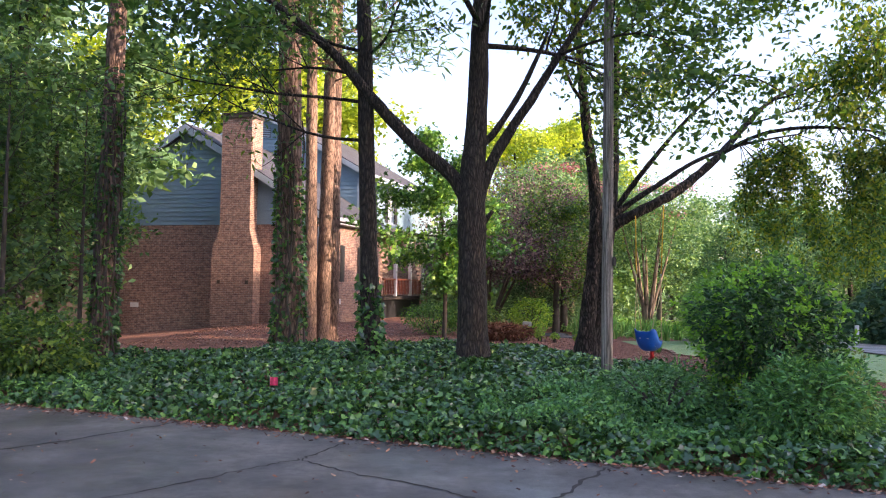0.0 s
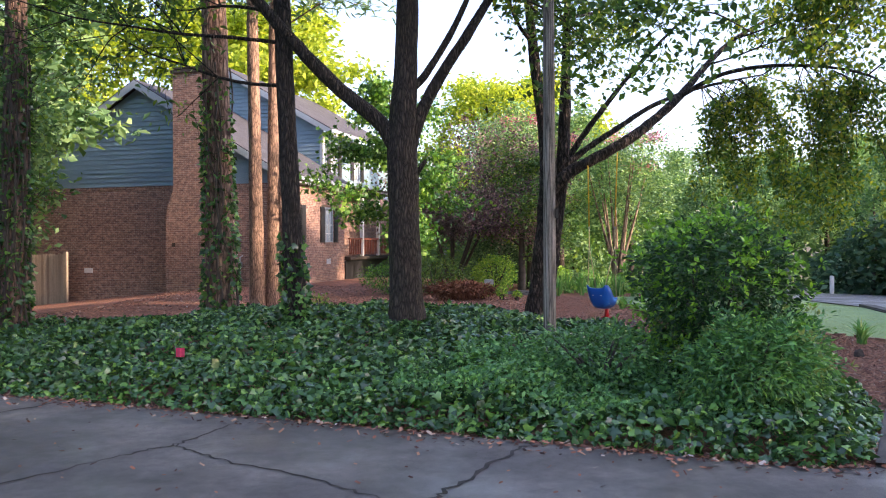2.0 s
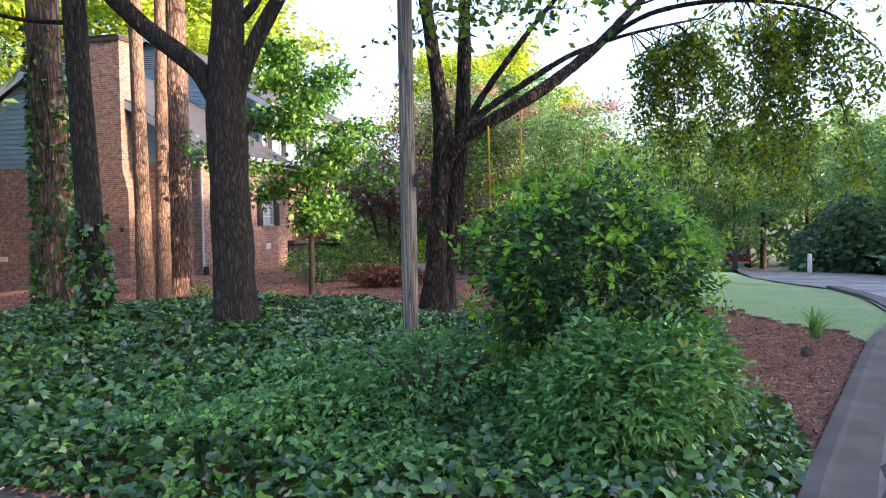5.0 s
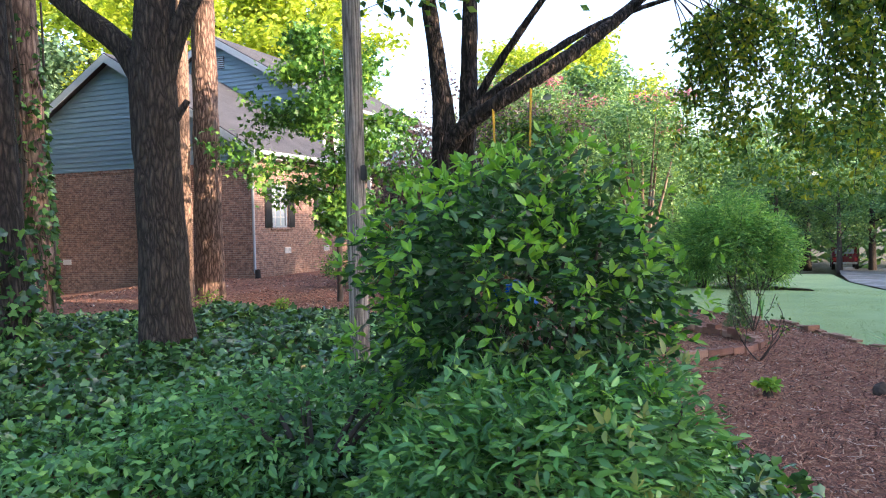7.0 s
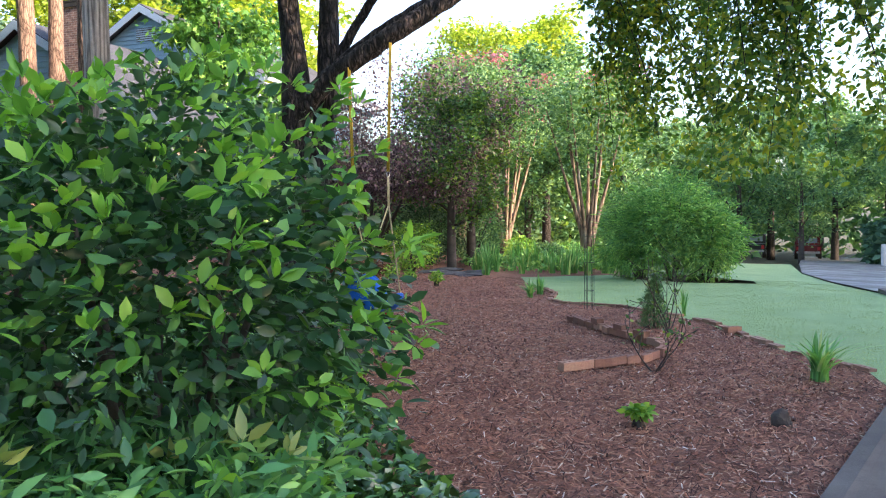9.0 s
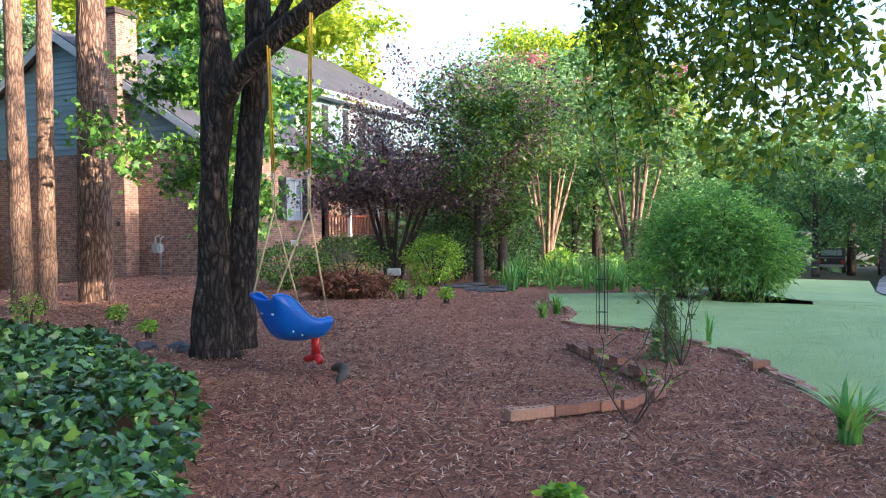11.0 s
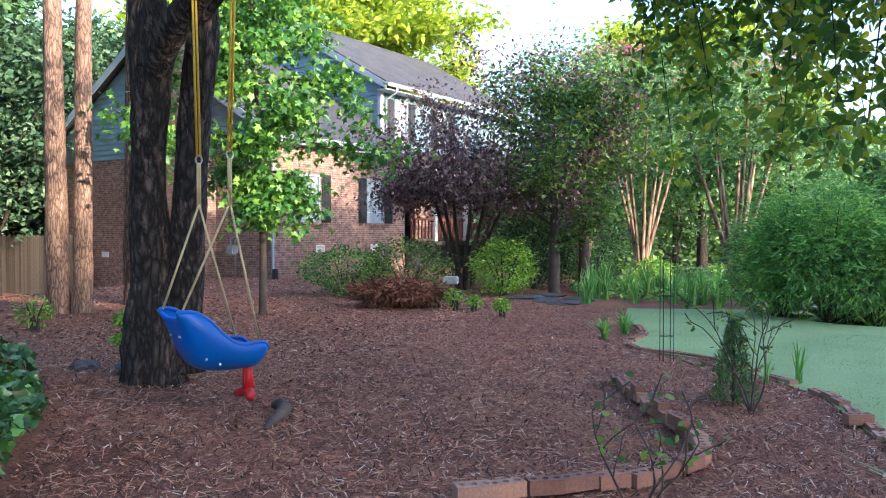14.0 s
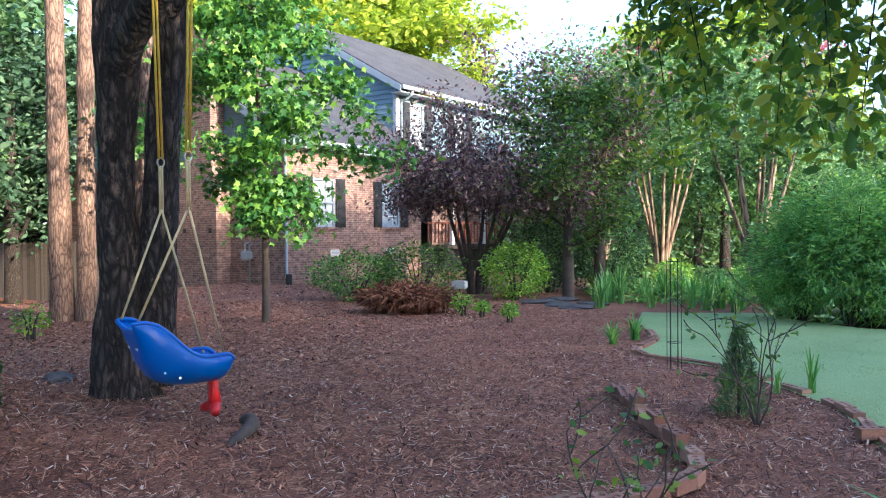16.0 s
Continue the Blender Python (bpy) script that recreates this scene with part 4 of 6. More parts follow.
# oak with a bough to each side, base at the ivy's height
limbed_tree("oak_tree", "grey-brown oak forking low into long boughs", 0.48, 12.0, [
    ([(0, 0, -0.1), (0.0, 0, 0.3), (-0.02, 0, 1.2), (-0.05, 0, 2.6), (0.0, 0, 3.6), (0.04, 0, 4.9), (0.1, 0.1, 7.5), (0.1, 0.2, 11)], [0.34, 0.25, 0.215, 0.215, 0.17, 0.145, 0.11, 0.03], 60),
    ([(-0.08, 0, 2.5), (-0.35, 0, 2.95), (-0.95, 0, 3.45), (-1.6, 0, 4.12), (-2.25, -0.05, 4.85), (-3.2, -0.2, 5.6), (-4.2, -0.4, 6.2)], [0.13, 0.11, 0.1, 0.09, 0.075, 0.05, 0.02], 40),
    ([(0.06, 0, 2.6), (0.22, 0, 3.1), (0.55, 0, 3.7), (0.85, 0, 4.15), (1.3, 0.1, 4.9), (2.0, 0.2, 6.0), (2.6, 0.2, 7.0)], [0.1, 0.09, 0.08, 0.07, 0.055, 0.04, 0.02], 40),
    ([(0.05, 0, 3.4), (0.3, -0.05, 3.65), (0.7, -0.1, 4.3), (1.1, -0.1, 5.2)], [0.06, 0.055, 0.045, 0.02], 20),
    ([(0.12, 0, 2.2), (0.28, 0, 2.42)], [0.045, 0.03], 4)], OAKBARK, 21,
    [((0.05, 0, 5), (1, 0.3, 0.4), 3.0, 0.05, 2), ((0, 0, 5.4), (-0.6, -1, 0.2), 3.2, 0.05, 2), ((0.05, 0.1, 6.0), (0.3, -1, 0.1), 3.4, 0.05, 2), ((0.1, 0.1, 6.5), (-1, 0.4, 0.2), 3.4, 0.05, 2),
     ((0.1, 0.1, 7.2), (0.6, 0.8, 0.4), 3.0, 0.05, 2), ((-3.2, -0.2, 5.6), (-0.6, -0.6, 0.1), 2.4, 0.03, 2), ((1.3, 0.1, 4.9), (0.8, -0.6, 0.2), 2.2, 0.03, 2), ((2.0, 0.2, 6), (0.5, 0.7, 0.2), 2.4, 0.03, 2),
     ((0.1, 0.15, 8.5), (0.1, -0.5, 0.5), 3.0, 0.05, 2), ((0.1, 0.15, 8), (-0.7, -0.5, 0.3), 3.0, 0.05, 2), ((0.05, 0, 5.2), (0.2, -1, -0.05), 2.6, 0.035, 2), ((-2.25, -0.05, 4.9), (-0.4, -1, 0.1), 2.2, 0.03, 2), ((-4.0, -0.4, 6.1), (-1, -0.2, -0.1), 2.6, 0.03, 2), ((2.5, 0.2, 6.9), (0.9, -0.4, -0.1), 2.6, 0.03, 2)], 26000, 0.125, OAKLEAF, "plain", spread=0.24)

# the tree that carries the swing
SWX, SWY = 2.98, 14.82
# drooping sprays below the long boughs: each arches out and hangs to its end
CHERRY_SPRAYS = []
spray_rng = np.random.default_rng(29)
for i in range(40):
    u = (i + 0.5) / 40
    ey = 2.3 - 3.9 * u
    ex = 3.35 + 0.28 * (2.2 - ey) + 1.7 * spray_rng.uniform(0, 1) ** 1.3
    ez = 1.55 + 2.0 * spray_rng.uniform(0, 1) ** 1.2
    w = spray_rng.uniform(0, 1)
    sx, sy, sz = (3.0 + 1.2 * w, 0.9, 4.35 + 0.24 * w) if ey > 0.3 else (4.0 + 1.2 * w, -0.75 - 0.15 * w, 4.4 - 0.2 * w)
    CHERRY_SPRAYS.append(([(sx, sy, sz), (sx * 0.6 + ex * 0.4, sy * 0.6 + ey * 0.4, sz * 0.8 + ez * 0.2), (sx * 0.2 + ex * 0.8, sy * 0.2 + ey * 0.8, sz * 0.4 + ez * 0.6), (ex, ey, ez)], [0.009, 0.007, 0.005, 0.002], 14))

limbed_tree("cherry_tree", "twin-stemmed cherry with dark flaky bark, carrying a swing", SWX, SWY, [
    ([(-0.22, 0.22, -0.2), (-0.22, 0.22, 0.1), (-0.19, 0.16, 0.8), (-0.13, 0.06, 1.7), (-0.05, -0.02, 2.55), (-0.1, 0, 3.3), (-0.3, 0.1, 5.0), (-0.5, 0.2, 7.5)], [0.34, 0.23, 0.155, 0.128, 0.16, 0.11, 0.09, 0.03], 60),
    ([(-0.08, 0.36, 0.1), (-0.02, 0.33, 0.6), (0.1, 0.25, 1.5), (0.24, 0.21, 2.7), (0.3, 0.2, 4.0), (0.4, 0.3, 7.0)], [0.19, 0.145, 0.122, 0.118, 0.1, 0.03], 50),
    ([(-0.02, -0.02, 2.35), (0.31, -0.2, 2.65), (1.13, -0.5, 3.1), (1.7, -0.3, 3.5), (2.3, 0.05, 4.0), (3.0, 0.55, 4.7), (3.7, 1.0, 5.3), (4.9, 1.5, 6.0)], [0.12, 0.105, 0.088, 0.08, 0.07, 0.055, 0.04, 0.015], 60),
    ([(0.2, 0.14, 2.7), (0.6, 0.1, 3.05), (1.2, 0.15, 3.45), (2.0, 0.5, 3.95), (3.0, 0.9, 4.35), (4.2, 0.9, 4.6)], [0.07, 0.06, 0.05, 0.042, 0.03, 0.012], 40),
    ([(2.3, 0.05, 4.0), (3.0, -0.35, 4.35), (4.0, -0.75, 4.4), (5.2, -0.9, 4.2), (6.2, -0.6, 3.7)], [0.045, 0.038, 0.03, 0.02, 0.008], 30),
    ([(0.25, 0.2, 2.8), (0.8, 0.1, 3.6), (1.6, 0.0, 4.6), (2.6, 0.2, 5.6)], [0.06, 0.05, 0.035, 0.015], 30)] + CHERRY_SPRAYS, FLAKYBARK, 22,
    [((2.6, 0.2, 5.6), (0.8, 0.2, 0.1), 2.2, 0.02, 2), ((3.7, 1.0, 5.3), (1, -0.7, 0.1), 2.6, 0.02, 2), ((3.0, 0.55, 4.7), (0.8, -0.9, 0.25), 2.4, 0.02, 2), ((4.9, 1.5, 6.0), (0.4, -1, 0.1), 2.6, 0.015, 2), ((4.2, 0.9, 4.6), (0.5, -1, 0.05), 2.0, 0.014, 2),
     ((5.2, -0.9, 4.2), (1, -0.5, 0.3), 2.2, 0.014, 2), ((4.0, -0.75, 4.4), (0.8, -0.6, 0.4), 2.0, 0.014, 2), ((-0.3, 0.1, 5), (-0.6, -0.8, 0.4), 2.0, 0.04, 2), ((0.35, 0.25, 5.5), (0.6, 0.7, 0.4), 2.4, 0.04, 2), ((-0.4, 0.2, 6.5), (-0.6, 0.6, 0.4), 2.2, 0.04, 2)],
    11000, 0.115, CHERRYLEAF, "plain", rough=0.18, spread=0.19, droop=1.0, hang=15000)

# young maple near the house
rng = np.random.default_rng(31)
maple_grow = [((-0.02 * i, 0, 2.1 + 0.22 * i), (math.cos(2.4 * i), math.sin(2.4 * i), 0.25), min(2.1 - 0.085 * i, 0.75 + 0.3 * i) * (0.62 if math.sin(2.4 * i) < -0.3 else 1.05), 0.022, 1) for i in range(16)] + [((0, 0, 1.5), (0.1, -0.3, 0.3), 0.5, 0.012, 1), ((0, 0, 1.7), (0.3, -0.3, 0.3), 0.5, 0.012, 1)]
limbed_tree("maple_tree", "young green maple with a thin trunk", 0.06, 21.4, [([(0, 0, -0.1), (0.02, 0, 1.0), (-0.02, 0, 2.5), (-0.2, 0.1, 4.6), (-0.25, 0.1, 5.6)], [0.075, 0.06, 0.05, 0.03, 0.01], 30)],
            TWIG, 23, maple_grow, 10500, 0.12, MAPLELEAF, "maple", rough=0.05, spread=0.2, droop=0.6)
# purple Japanese maple, several stems
jm, jgrow = [], []
for i in range(7):
    a = i * 0.9
    c, d = 0.25 + math.cos(a), math.sin(a)
    jm.append(([(0.14 * c, 0.14 * d, -0.1), (0.35 * c, 0.35 * d, 0.8), (0.8 * c, 0.8 * d, 2.0), (1.15 * c, 1.1 * d, 3.6)], [0.07, 0.058, 0.04, 0.016], 16))
    for turn, rise, length in ((0.5, 0.7, 1.7), (-0.5, 0.25, 1.6), (0.0, 1.8, 2.7), (0.2, 0.3, 1.4)):
        jgrow.append(((0.8 * c, 0.8 * d, 2.1), (math.cos(a + turn) + 0.2, math.sin(a + turn), rise), length * (0.72 if c < 0.1 else 1.1), 0.02, 1))
limbed_tree("japanese_maple", "purple-leaved Japanese maple with several dark stems", 1.65, 28.1, jm, TWIG, 24, jgrow, 25000, 0.1, PURPLELEAF, "plain", 0.05, 0.3, 0.7, stems=True)
broadleaf("reddish_maple", "airy tree with dull red and green leaves", 4.5, 28.9, 5.6, 1.7, 5000, 0.12, PURPLELEAF, TWIG, 26, 0.4)
broadleaf("camellia_tree", "small dark green tree beside the purple maple", 4.0, 27.4, 5.0, 1.8, 9000, 0.12, OAKLEAF, TWIG, 25, 0.25)


def crape(x, y, h, seed):
    rng = np.random.default_rng(seed)
    lines, tips = [], []
    for i in range(9):
        a = i * 0.7
        o = rng.uniform(0.5, 1.2)
        p = [(0.12 * math.cos(a), 0.12 * math.sin(a), -0.2), (0.16 * math.cos(a), 0.16 * math.sin(a), 0.9), (o * 0.7 * math.cos(a), o * 0.7 * math.sin(a), h * 0.5), (o * 1.2 * math.cos(a), o * 1.2 * math.sin(a), h * 0.85)]
        lines.append((p, [0.09, 0.07, 0.04, 0.012], 16))
        tips += [p[3], p[3], tuple((np.array(p[2]) + p[3]) / 2)]
    tr = thing("crape_myrtle", "crape myrtle with pale clustered stems and pink blossom", "tree", Matrix.Translation((x, y, land(x, y))), "crape myrtles")
    for line in lines:
        trunk_part("stem", [line], PALEBARK, tr, 10, 0.05)
    leaves("crown", cloud(rng, tips, 0.55, 7000, 0.9), 0.13, "plain", FARLEAF, tr, rng, 0.4)
    leaves("blossom", cloud(rng, [(t[0] * 1.1, t[1] * 1.1, t[2] + 0.8) for t in tips[:8]], 0.22, 1500), 0.09, "plain", FLOWER, tr, rng, 0.3, label="pink blossom heads")


crape(5.6, 34.4, 6.5, 41)
crape(8.0, 30.4, 6.0, 42)
crape(4.0, 33.0, 7.0, 43)

broadleaf("sapling", "thin bare-stemmed sapling at the drive's edge", -7.5, 13.3, 6.5, 1.8, 1600, 0.11, OAKLEAF, TWIG, 44, 0.2, group="saplings", trunk_r=0.05)
broadleaf("sapling", "thin bare-stemmed sapling at the drive's edge", -8.6, 14.2, 7.5, 2.0, 1800, 0.11, OAKLEAF, TWIG, 45, 0.25, group="saplings", trunk_r=0.06)
broadleaf("sapling", "thin bare-stemmed sapling at the drive's edge", -6.9, 14.9, 6.0, 1.8, 1500, 0.11, OAKLEAF, TWIG, 46, 0.3, group="saplings", trunk_r=0.045)

# woods behind and around
protos = [
    broadleaf("woodland_tree", "tall leafy woodland tree", -11, 20, 13, 4.0, 11500, 0.32, FARLEAF, OAKBARK, 51, 0.25, group="woodland trees"),
    broadleaf("woodland_tree", "tall leafy woodland tree", -17, 26, 15, 4.4, 11500, 0.33, FARLEAF, OAKBARK, 52, 0.2, group="woodland trees"),
    broadleaf("sunlit_tree", "tall tree with morning sunlight put into its yellow-green leaf colour", -8.5, 52, 19, 5.0, 13000, 0.4, SUNLEAF, OAKBARK, 53, 0.3, group="sunlit trees"),
    # darker leaf colour here stands for the shade of the left wood
    broadleaf("shade_tree", "tall woodland tree with the wood's shade put into dark leaf colour", -18, 33, 13, 4.2, 11500, 0.3, DARKLEAF, OAKBARK, 55, 0.15, group="shade trees"),
    broadleaf("understorey_tree", "small leafy tree at the wood's edge", -9.5, 14.5, 6.5, 2.4, 7000, 0.17, FARLEAF, TWIG, 54, 0.12, group="understorey"),
]


def wood_copy(k, x, y, s, turn):
    m = Matrix.Translation((x, y, lie(x, y) - 0.1)) @ Matrix.Rotation(turn, 4, "Z") @ Matrix.Scale(s, 4)
    o = copy_thing(protos[k], m)
    o.matrix_basis = m
    return o


rng = np.random.default_rng(60)
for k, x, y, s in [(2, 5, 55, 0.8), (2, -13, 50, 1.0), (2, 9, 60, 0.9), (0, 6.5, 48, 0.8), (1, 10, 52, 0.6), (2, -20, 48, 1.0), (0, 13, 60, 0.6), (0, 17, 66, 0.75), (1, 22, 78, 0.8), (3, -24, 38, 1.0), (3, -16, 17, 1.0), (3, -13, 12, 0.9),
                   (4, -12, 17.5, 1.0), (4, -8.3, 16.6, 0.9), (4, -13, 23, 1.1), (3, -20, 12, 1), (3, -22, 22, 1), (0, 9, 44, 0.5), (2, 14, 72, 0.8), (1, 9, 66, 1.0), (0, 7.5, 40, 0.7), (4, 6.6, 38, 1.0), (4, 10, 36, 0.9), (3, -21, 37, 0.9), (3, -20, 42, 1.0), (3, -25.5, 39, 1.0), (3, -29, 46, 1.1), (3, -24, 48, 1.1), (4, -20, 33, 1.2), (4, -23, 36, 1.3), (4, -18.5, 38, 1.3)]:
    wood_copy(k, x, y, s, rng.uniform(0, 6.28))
# across the street and round behind the walker
ax, ay = SUN_DIR.x, SUN_DIR.y
an = math.hypot(ax, ay)
ax, ay = ax / an, ay / an
# unseen rows athwart the sun, added to block it, with two low gaps
for row, d in enumerate((33, 40)):
    for n, s in [(-30, 1.4), (-24, 1.4), (-18, 1.4), (-12.5, 1.45), (-7, 1.4), (-1.5, 1.45), (4, 1.45), (7.5, 1.4), (11.0, 1.3), (14.8, 1.02), (18.3, 1.0), (21.8, 1.0), (25.4, 1.25), (29.3, 1.1), (33.5, 0.95), (38, 0.85), (43, 0.85), (48, 0.85)]:
        k = (row + int(abs(n))) % 2
        s = s * (1.06 if k == 0 else 0.94)
        wood_copy(k, d * ax - n * ay + rng.uniform(-1, 1) * (s > 1), d * ay + n * ax, s, rng.uniform(0, 6.28))
for a, d, k, s in [(66, 62, 0, 0.9), (63, 70, 1, 0.9), (70, 66, 1, 0.9), (59, 66, 0, 0.95), (55, 60, 1, 0.9), (51, 52, 0, 0.9), (47, 46, 1, 0.9), (60, 80, 1, 1.1), (67, 84, 0, 1.1), (74, 80, 1, 1.0), (56, 48, 4, 1.3), (60, 54, 4, 1.3), (52, 44, 4, 1.4), (72, 58, 4, 1.5), (68, 56, 4, 1.2), (76, 62, 4, 1.3), (80, 66, 0, 0.9)]:
    wood_copy(k, 5 + d * math.cos(radians(a)), 8 + d * math.sin(radians(a)), s, rng.uniform(0, 6.28))
for i in range(9):
    a = radians(200 + i * 16)
    wood_copy(i % 2, 34 * math.cos(a), 4 + 30 * math.sin(a), 1.2, rng.uniform(0, 6.28))


# unbroken far woods closing the view
rng = np.random.default_rng(66)
fw = []
for i in range(34000):
    a = rng.uniform(radians(15), radians(172))
    d = rng.uniform(76, 92)
    top = (14 if a > 1.75 else 8.5) + 4 * noise.noise(Vector((a * 9, 0, 0))) + 3 * noise.noise(Vector((a * 31, 3, 0)))
    x, y = d * math.cos(a), 8 + d * math.sin(a)
    fw.append((x, y, lie(min(x, 40), min(y, 70)) + top * rng.uniform(0, 1) ** 0.8))
tagged(leaves("far_woods", fw, 0.95, "plain", FARLEAF, None, rng, 0.3), "dense green woods in the distance", "woods", kind="stuff")
backs = []
for i in range(12000):
    x = rng.uniform(-1, 12)
    y = rng.uniform(39, 45) + 0.2 * x
    top = 4.2 + 2.5 * noise.noise(Vector((x * 0.5, 1, 0)))
    backs.append((x, y, lie(x, y) + top * rng.uniform(0, 1)))
tagged(leaves("garden_thicket", backs, 0.3, "plain", FARLEAF, None, rng, 0.3), "light green thicket at the back of the garden", "undergrowth", kind="stuff")
lefts = []
for i in range(14000):
    a = rng.uniform(radians(122), radians(165))
    d = rng.uniform(42, 50)
    x, y = 4 + d * math.cos(a), 8 + d * math.sin(a)
    lefts.append((x, y, lie(x, y) + (8 + 3 * noise.noise(Vector((a * 14, 5, 0)))) * rng.uniform(0, 1)))
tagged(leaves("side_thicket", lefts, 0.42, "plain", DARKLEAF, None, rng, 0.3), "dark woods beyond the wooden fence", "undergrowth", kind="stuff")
near_thicket = []
for i in range(15000):
    a = rng.uniform(radians(34), radians(64))
    d = rng.uniform(46, 56)
    top = 4.5 + 3 * noise.noise(Vector((a * 14, 7, 0)))
    x, y = 6 + d * math.cos(a), 10 + d * math.sin(a)
    near_thicket.append((x, y, lie(x, y) + top * rng.uniform(0, 1)))
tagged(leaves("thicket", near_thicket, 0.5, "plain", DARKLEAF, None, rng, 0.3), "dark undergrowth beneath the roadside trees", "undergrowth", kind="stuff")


# ---- shrubs and plants ----
def shrub(name, label, x, y, rx, ry, h, count, size, mat, seed, shape="plain", hollow=0.55, up=0.4, group="", z0=0.1, stems=7, shoots=0, shoot_mat=None, category="shrub"):
    """A rounded, uneven bush: twigs, with leaves gathered in its outer shell."""
    rng = np.random.default_rng(seed)
    tr = thing(name, label, category, Matrix.Translation((x, y, land(x, y))), group)
    lines = []
    for i in range(stems):
        a = i * 2.4
        lines.append(([(0.05 * math.cos(a), 0.05 * math.sin(a), -0.05), (rx * 0.3 * math.cos(a), ry * 0.3 * math.sin(a), h * 0.4), (rx * 0.65 * math.cos(a), ry * 0.65 * math.sin(a), h * 0.78)], [0.025, 0.018, 0.006], 8))
    for line in lines:
        trunk_part("stem", [line], TWIG, tr, 6, 0)
    d = rng.normal(size=(count, 3))
    d /= np.linalg.norm(d, axis=1)[:, None]
    r = hollow + (1 - hollow) * rng.uniform(0, 1, count) ** 0.6
    lump = np.array([1 + 0.3 * noise.noise(Vector(q) * 1.9 + Vector((seed, 0, 0))) + 0.2 * noise.noise(Vector(q) * 4.6 + Vector((0, seed, 0))) + 0.1 * noise.noise(Vector(q) * 11 + Vector((0, 0, seed))) for q in d])
    lump *= 1 + 0.07 * np.abs(rng.normal(size=count))
    P = d * (r * lump)[:, None] * [rx, ry, (h - z0) / 2] + [0, 0, (h + z0) / 2]
    leaves("foliage", P, size, shape, mat, tr, rng, up, d * 0.8)
    if shoots:
        pick = rng.choice(count, shoots, replace=False)
        Q, O = [], []
        for i in pick:
            tip = d[i] * lump[i] * rng.uniform(0.97, 1.12) * [rx, ry, (h - z0) / 2] + [0, 0, (h + z0) / 2]
            for k in range(7):
                o = rng.normal(size=3) * 0.8 + d[i] * 0.5 + [0, 0, 0.5]
                o /= np.linalg.norm(o)
                Q.append(tip + o * size * 0.25)
                O.append(o * 2.5)
        ng = leaves("new_growth", Q, size * 1.0, shape, shoot_mat, tr, rng, 0.5, O, label="bright new leaf rosettes")
        ng["kind"] = "stuff"
    return tr


shrub("large_bush", "large glossy green broadleaf bush with bright new growth", 3.78, 9.08, 0.76, 0.78, 1.86, 12000, 0.062, BUSHLEAF, 71, "leaf", 0.45, 0.35, z0=0.42, shoots=430, shoot_mat=SHOOT)
shrub("nandina", "low nandina with fine pointed leaves and pale tips", 3.72, 8.08, 0.56, 0.55, 0.95, 9500, 0.062, NANDINA, 72, "lance", 0.35, 0.5, z0=0.0, shoots=24, shoot_mat=PALESHOOT)
shrub("nandina", "low nandina with fine pointed leaves and pale tips", 4.22, 8.4, 0.42, 0.42, 0.98, 7000, 0.062, NANDINA, 172, "lance", 0.3, 0.5, z0=0.0, shoots=16, shoot_mat=PALESHOOT)
shrub("nandina", "low nandina with fine pointed leaves and pale tips", 2.6, 9.2, 0.8, 0.6, 0.7, 2600, 0.065, NANDINA, 73, "lance", 0.4, 0.5, z0=0.0)
shrub("roadside_bush", "dense dark green bush at the drive's edge", -6.3, 11.9, 1.0, 0.8, 1.1, 5000, 0.09, OAKLEAF, 74, "plain", 0.4)
shrub("roadside_bush", "dense dark green bush at the drive's edge", -8.2, 12.6, 1.3, 1.0, 1.6, 6000, 0.1, OAKLEAF, 75, "plain", 0.4)
shrub("roadside_bush", "dense dark green bush at the drive's edge", -10.5, 13.6, 1.4, 1.1, 1.9, 6000, 0.11, OAKLEAF, 76, "plain", 0.4)
for k, (x, y, r, h) in enumerate([(8.4, 24.5, 0.9, 2.0), (9.05, 24.1, 1.05, 2.45), (9.75, 23.9, 0.75, 1.75)]):
    shrub("feathery_shrub", "large feathery green shrub on the lawn's edge", x, y, r, r * 0.9, h, 9500, 0.13, BAMBOOLEAF, 77 + 20 * k, "thin", 0.12, 0.2, "feathery shrubs")
shrub("evergreen_shrub", "dark rounded evergreen shrub", 3.3, 28.9, 0.9, 0.9, 1.9, 6000, 0.08, DARKLEAF, 78)
shrub("evergreen_shrub", "grey-green rounded evergreen shrub", 4.5, 29.8, 1.0, 0.9, 1.8, 6000, 0.08, FARLEAF, 79)
shrub("azalea", "loose green azalea in front of the wall", -0.3, 25.6, 0.95, 0.8, 1.05, 3500, 0.07, MAPLELEAF, 80)
shrub("azalea", "loose green azalea in front of the wall", 1.0, 26.0, 0.95, 0.8, 1.2, 3500, 0.07, OAKLEAF, 81)
shrub("lime_shrub", "bright lime-green shrub beside the purple maple", 3.0, 26.6, 0.7, 0.6, 1.2, 3500, 0.07, LIMELEAF, 82)
shrub("fern_pile", "heap of dead rust-brown fern fronds", 1.75, 23.3, 0.95, 0.5, 0.5, 2800, 0.16, DEADLEAF, 83, "thin", 0.1, 0.3, stems=3)


# ---- ivy bed ----
IVY_OUT = [(-9, 11.75), (-5.7, 10.42), (-3.2, 9.44), (-0.95, 8.52), (1.25, 7.62), (2.65, 7.02), (3.6, 6.62), (4.0, 6.66), (4.45, 7.3), (5.1, 8.35), (5.35, 9.2), (4.75, 10.3), (4.3, 11.3), (3.8, 12.6), (3.1, 13.6), (2.0, 14.6), (0.6, 15.6), (-0.6, 15.4), (-3, 14.6), (-6, 15.2), (-9, 15)]


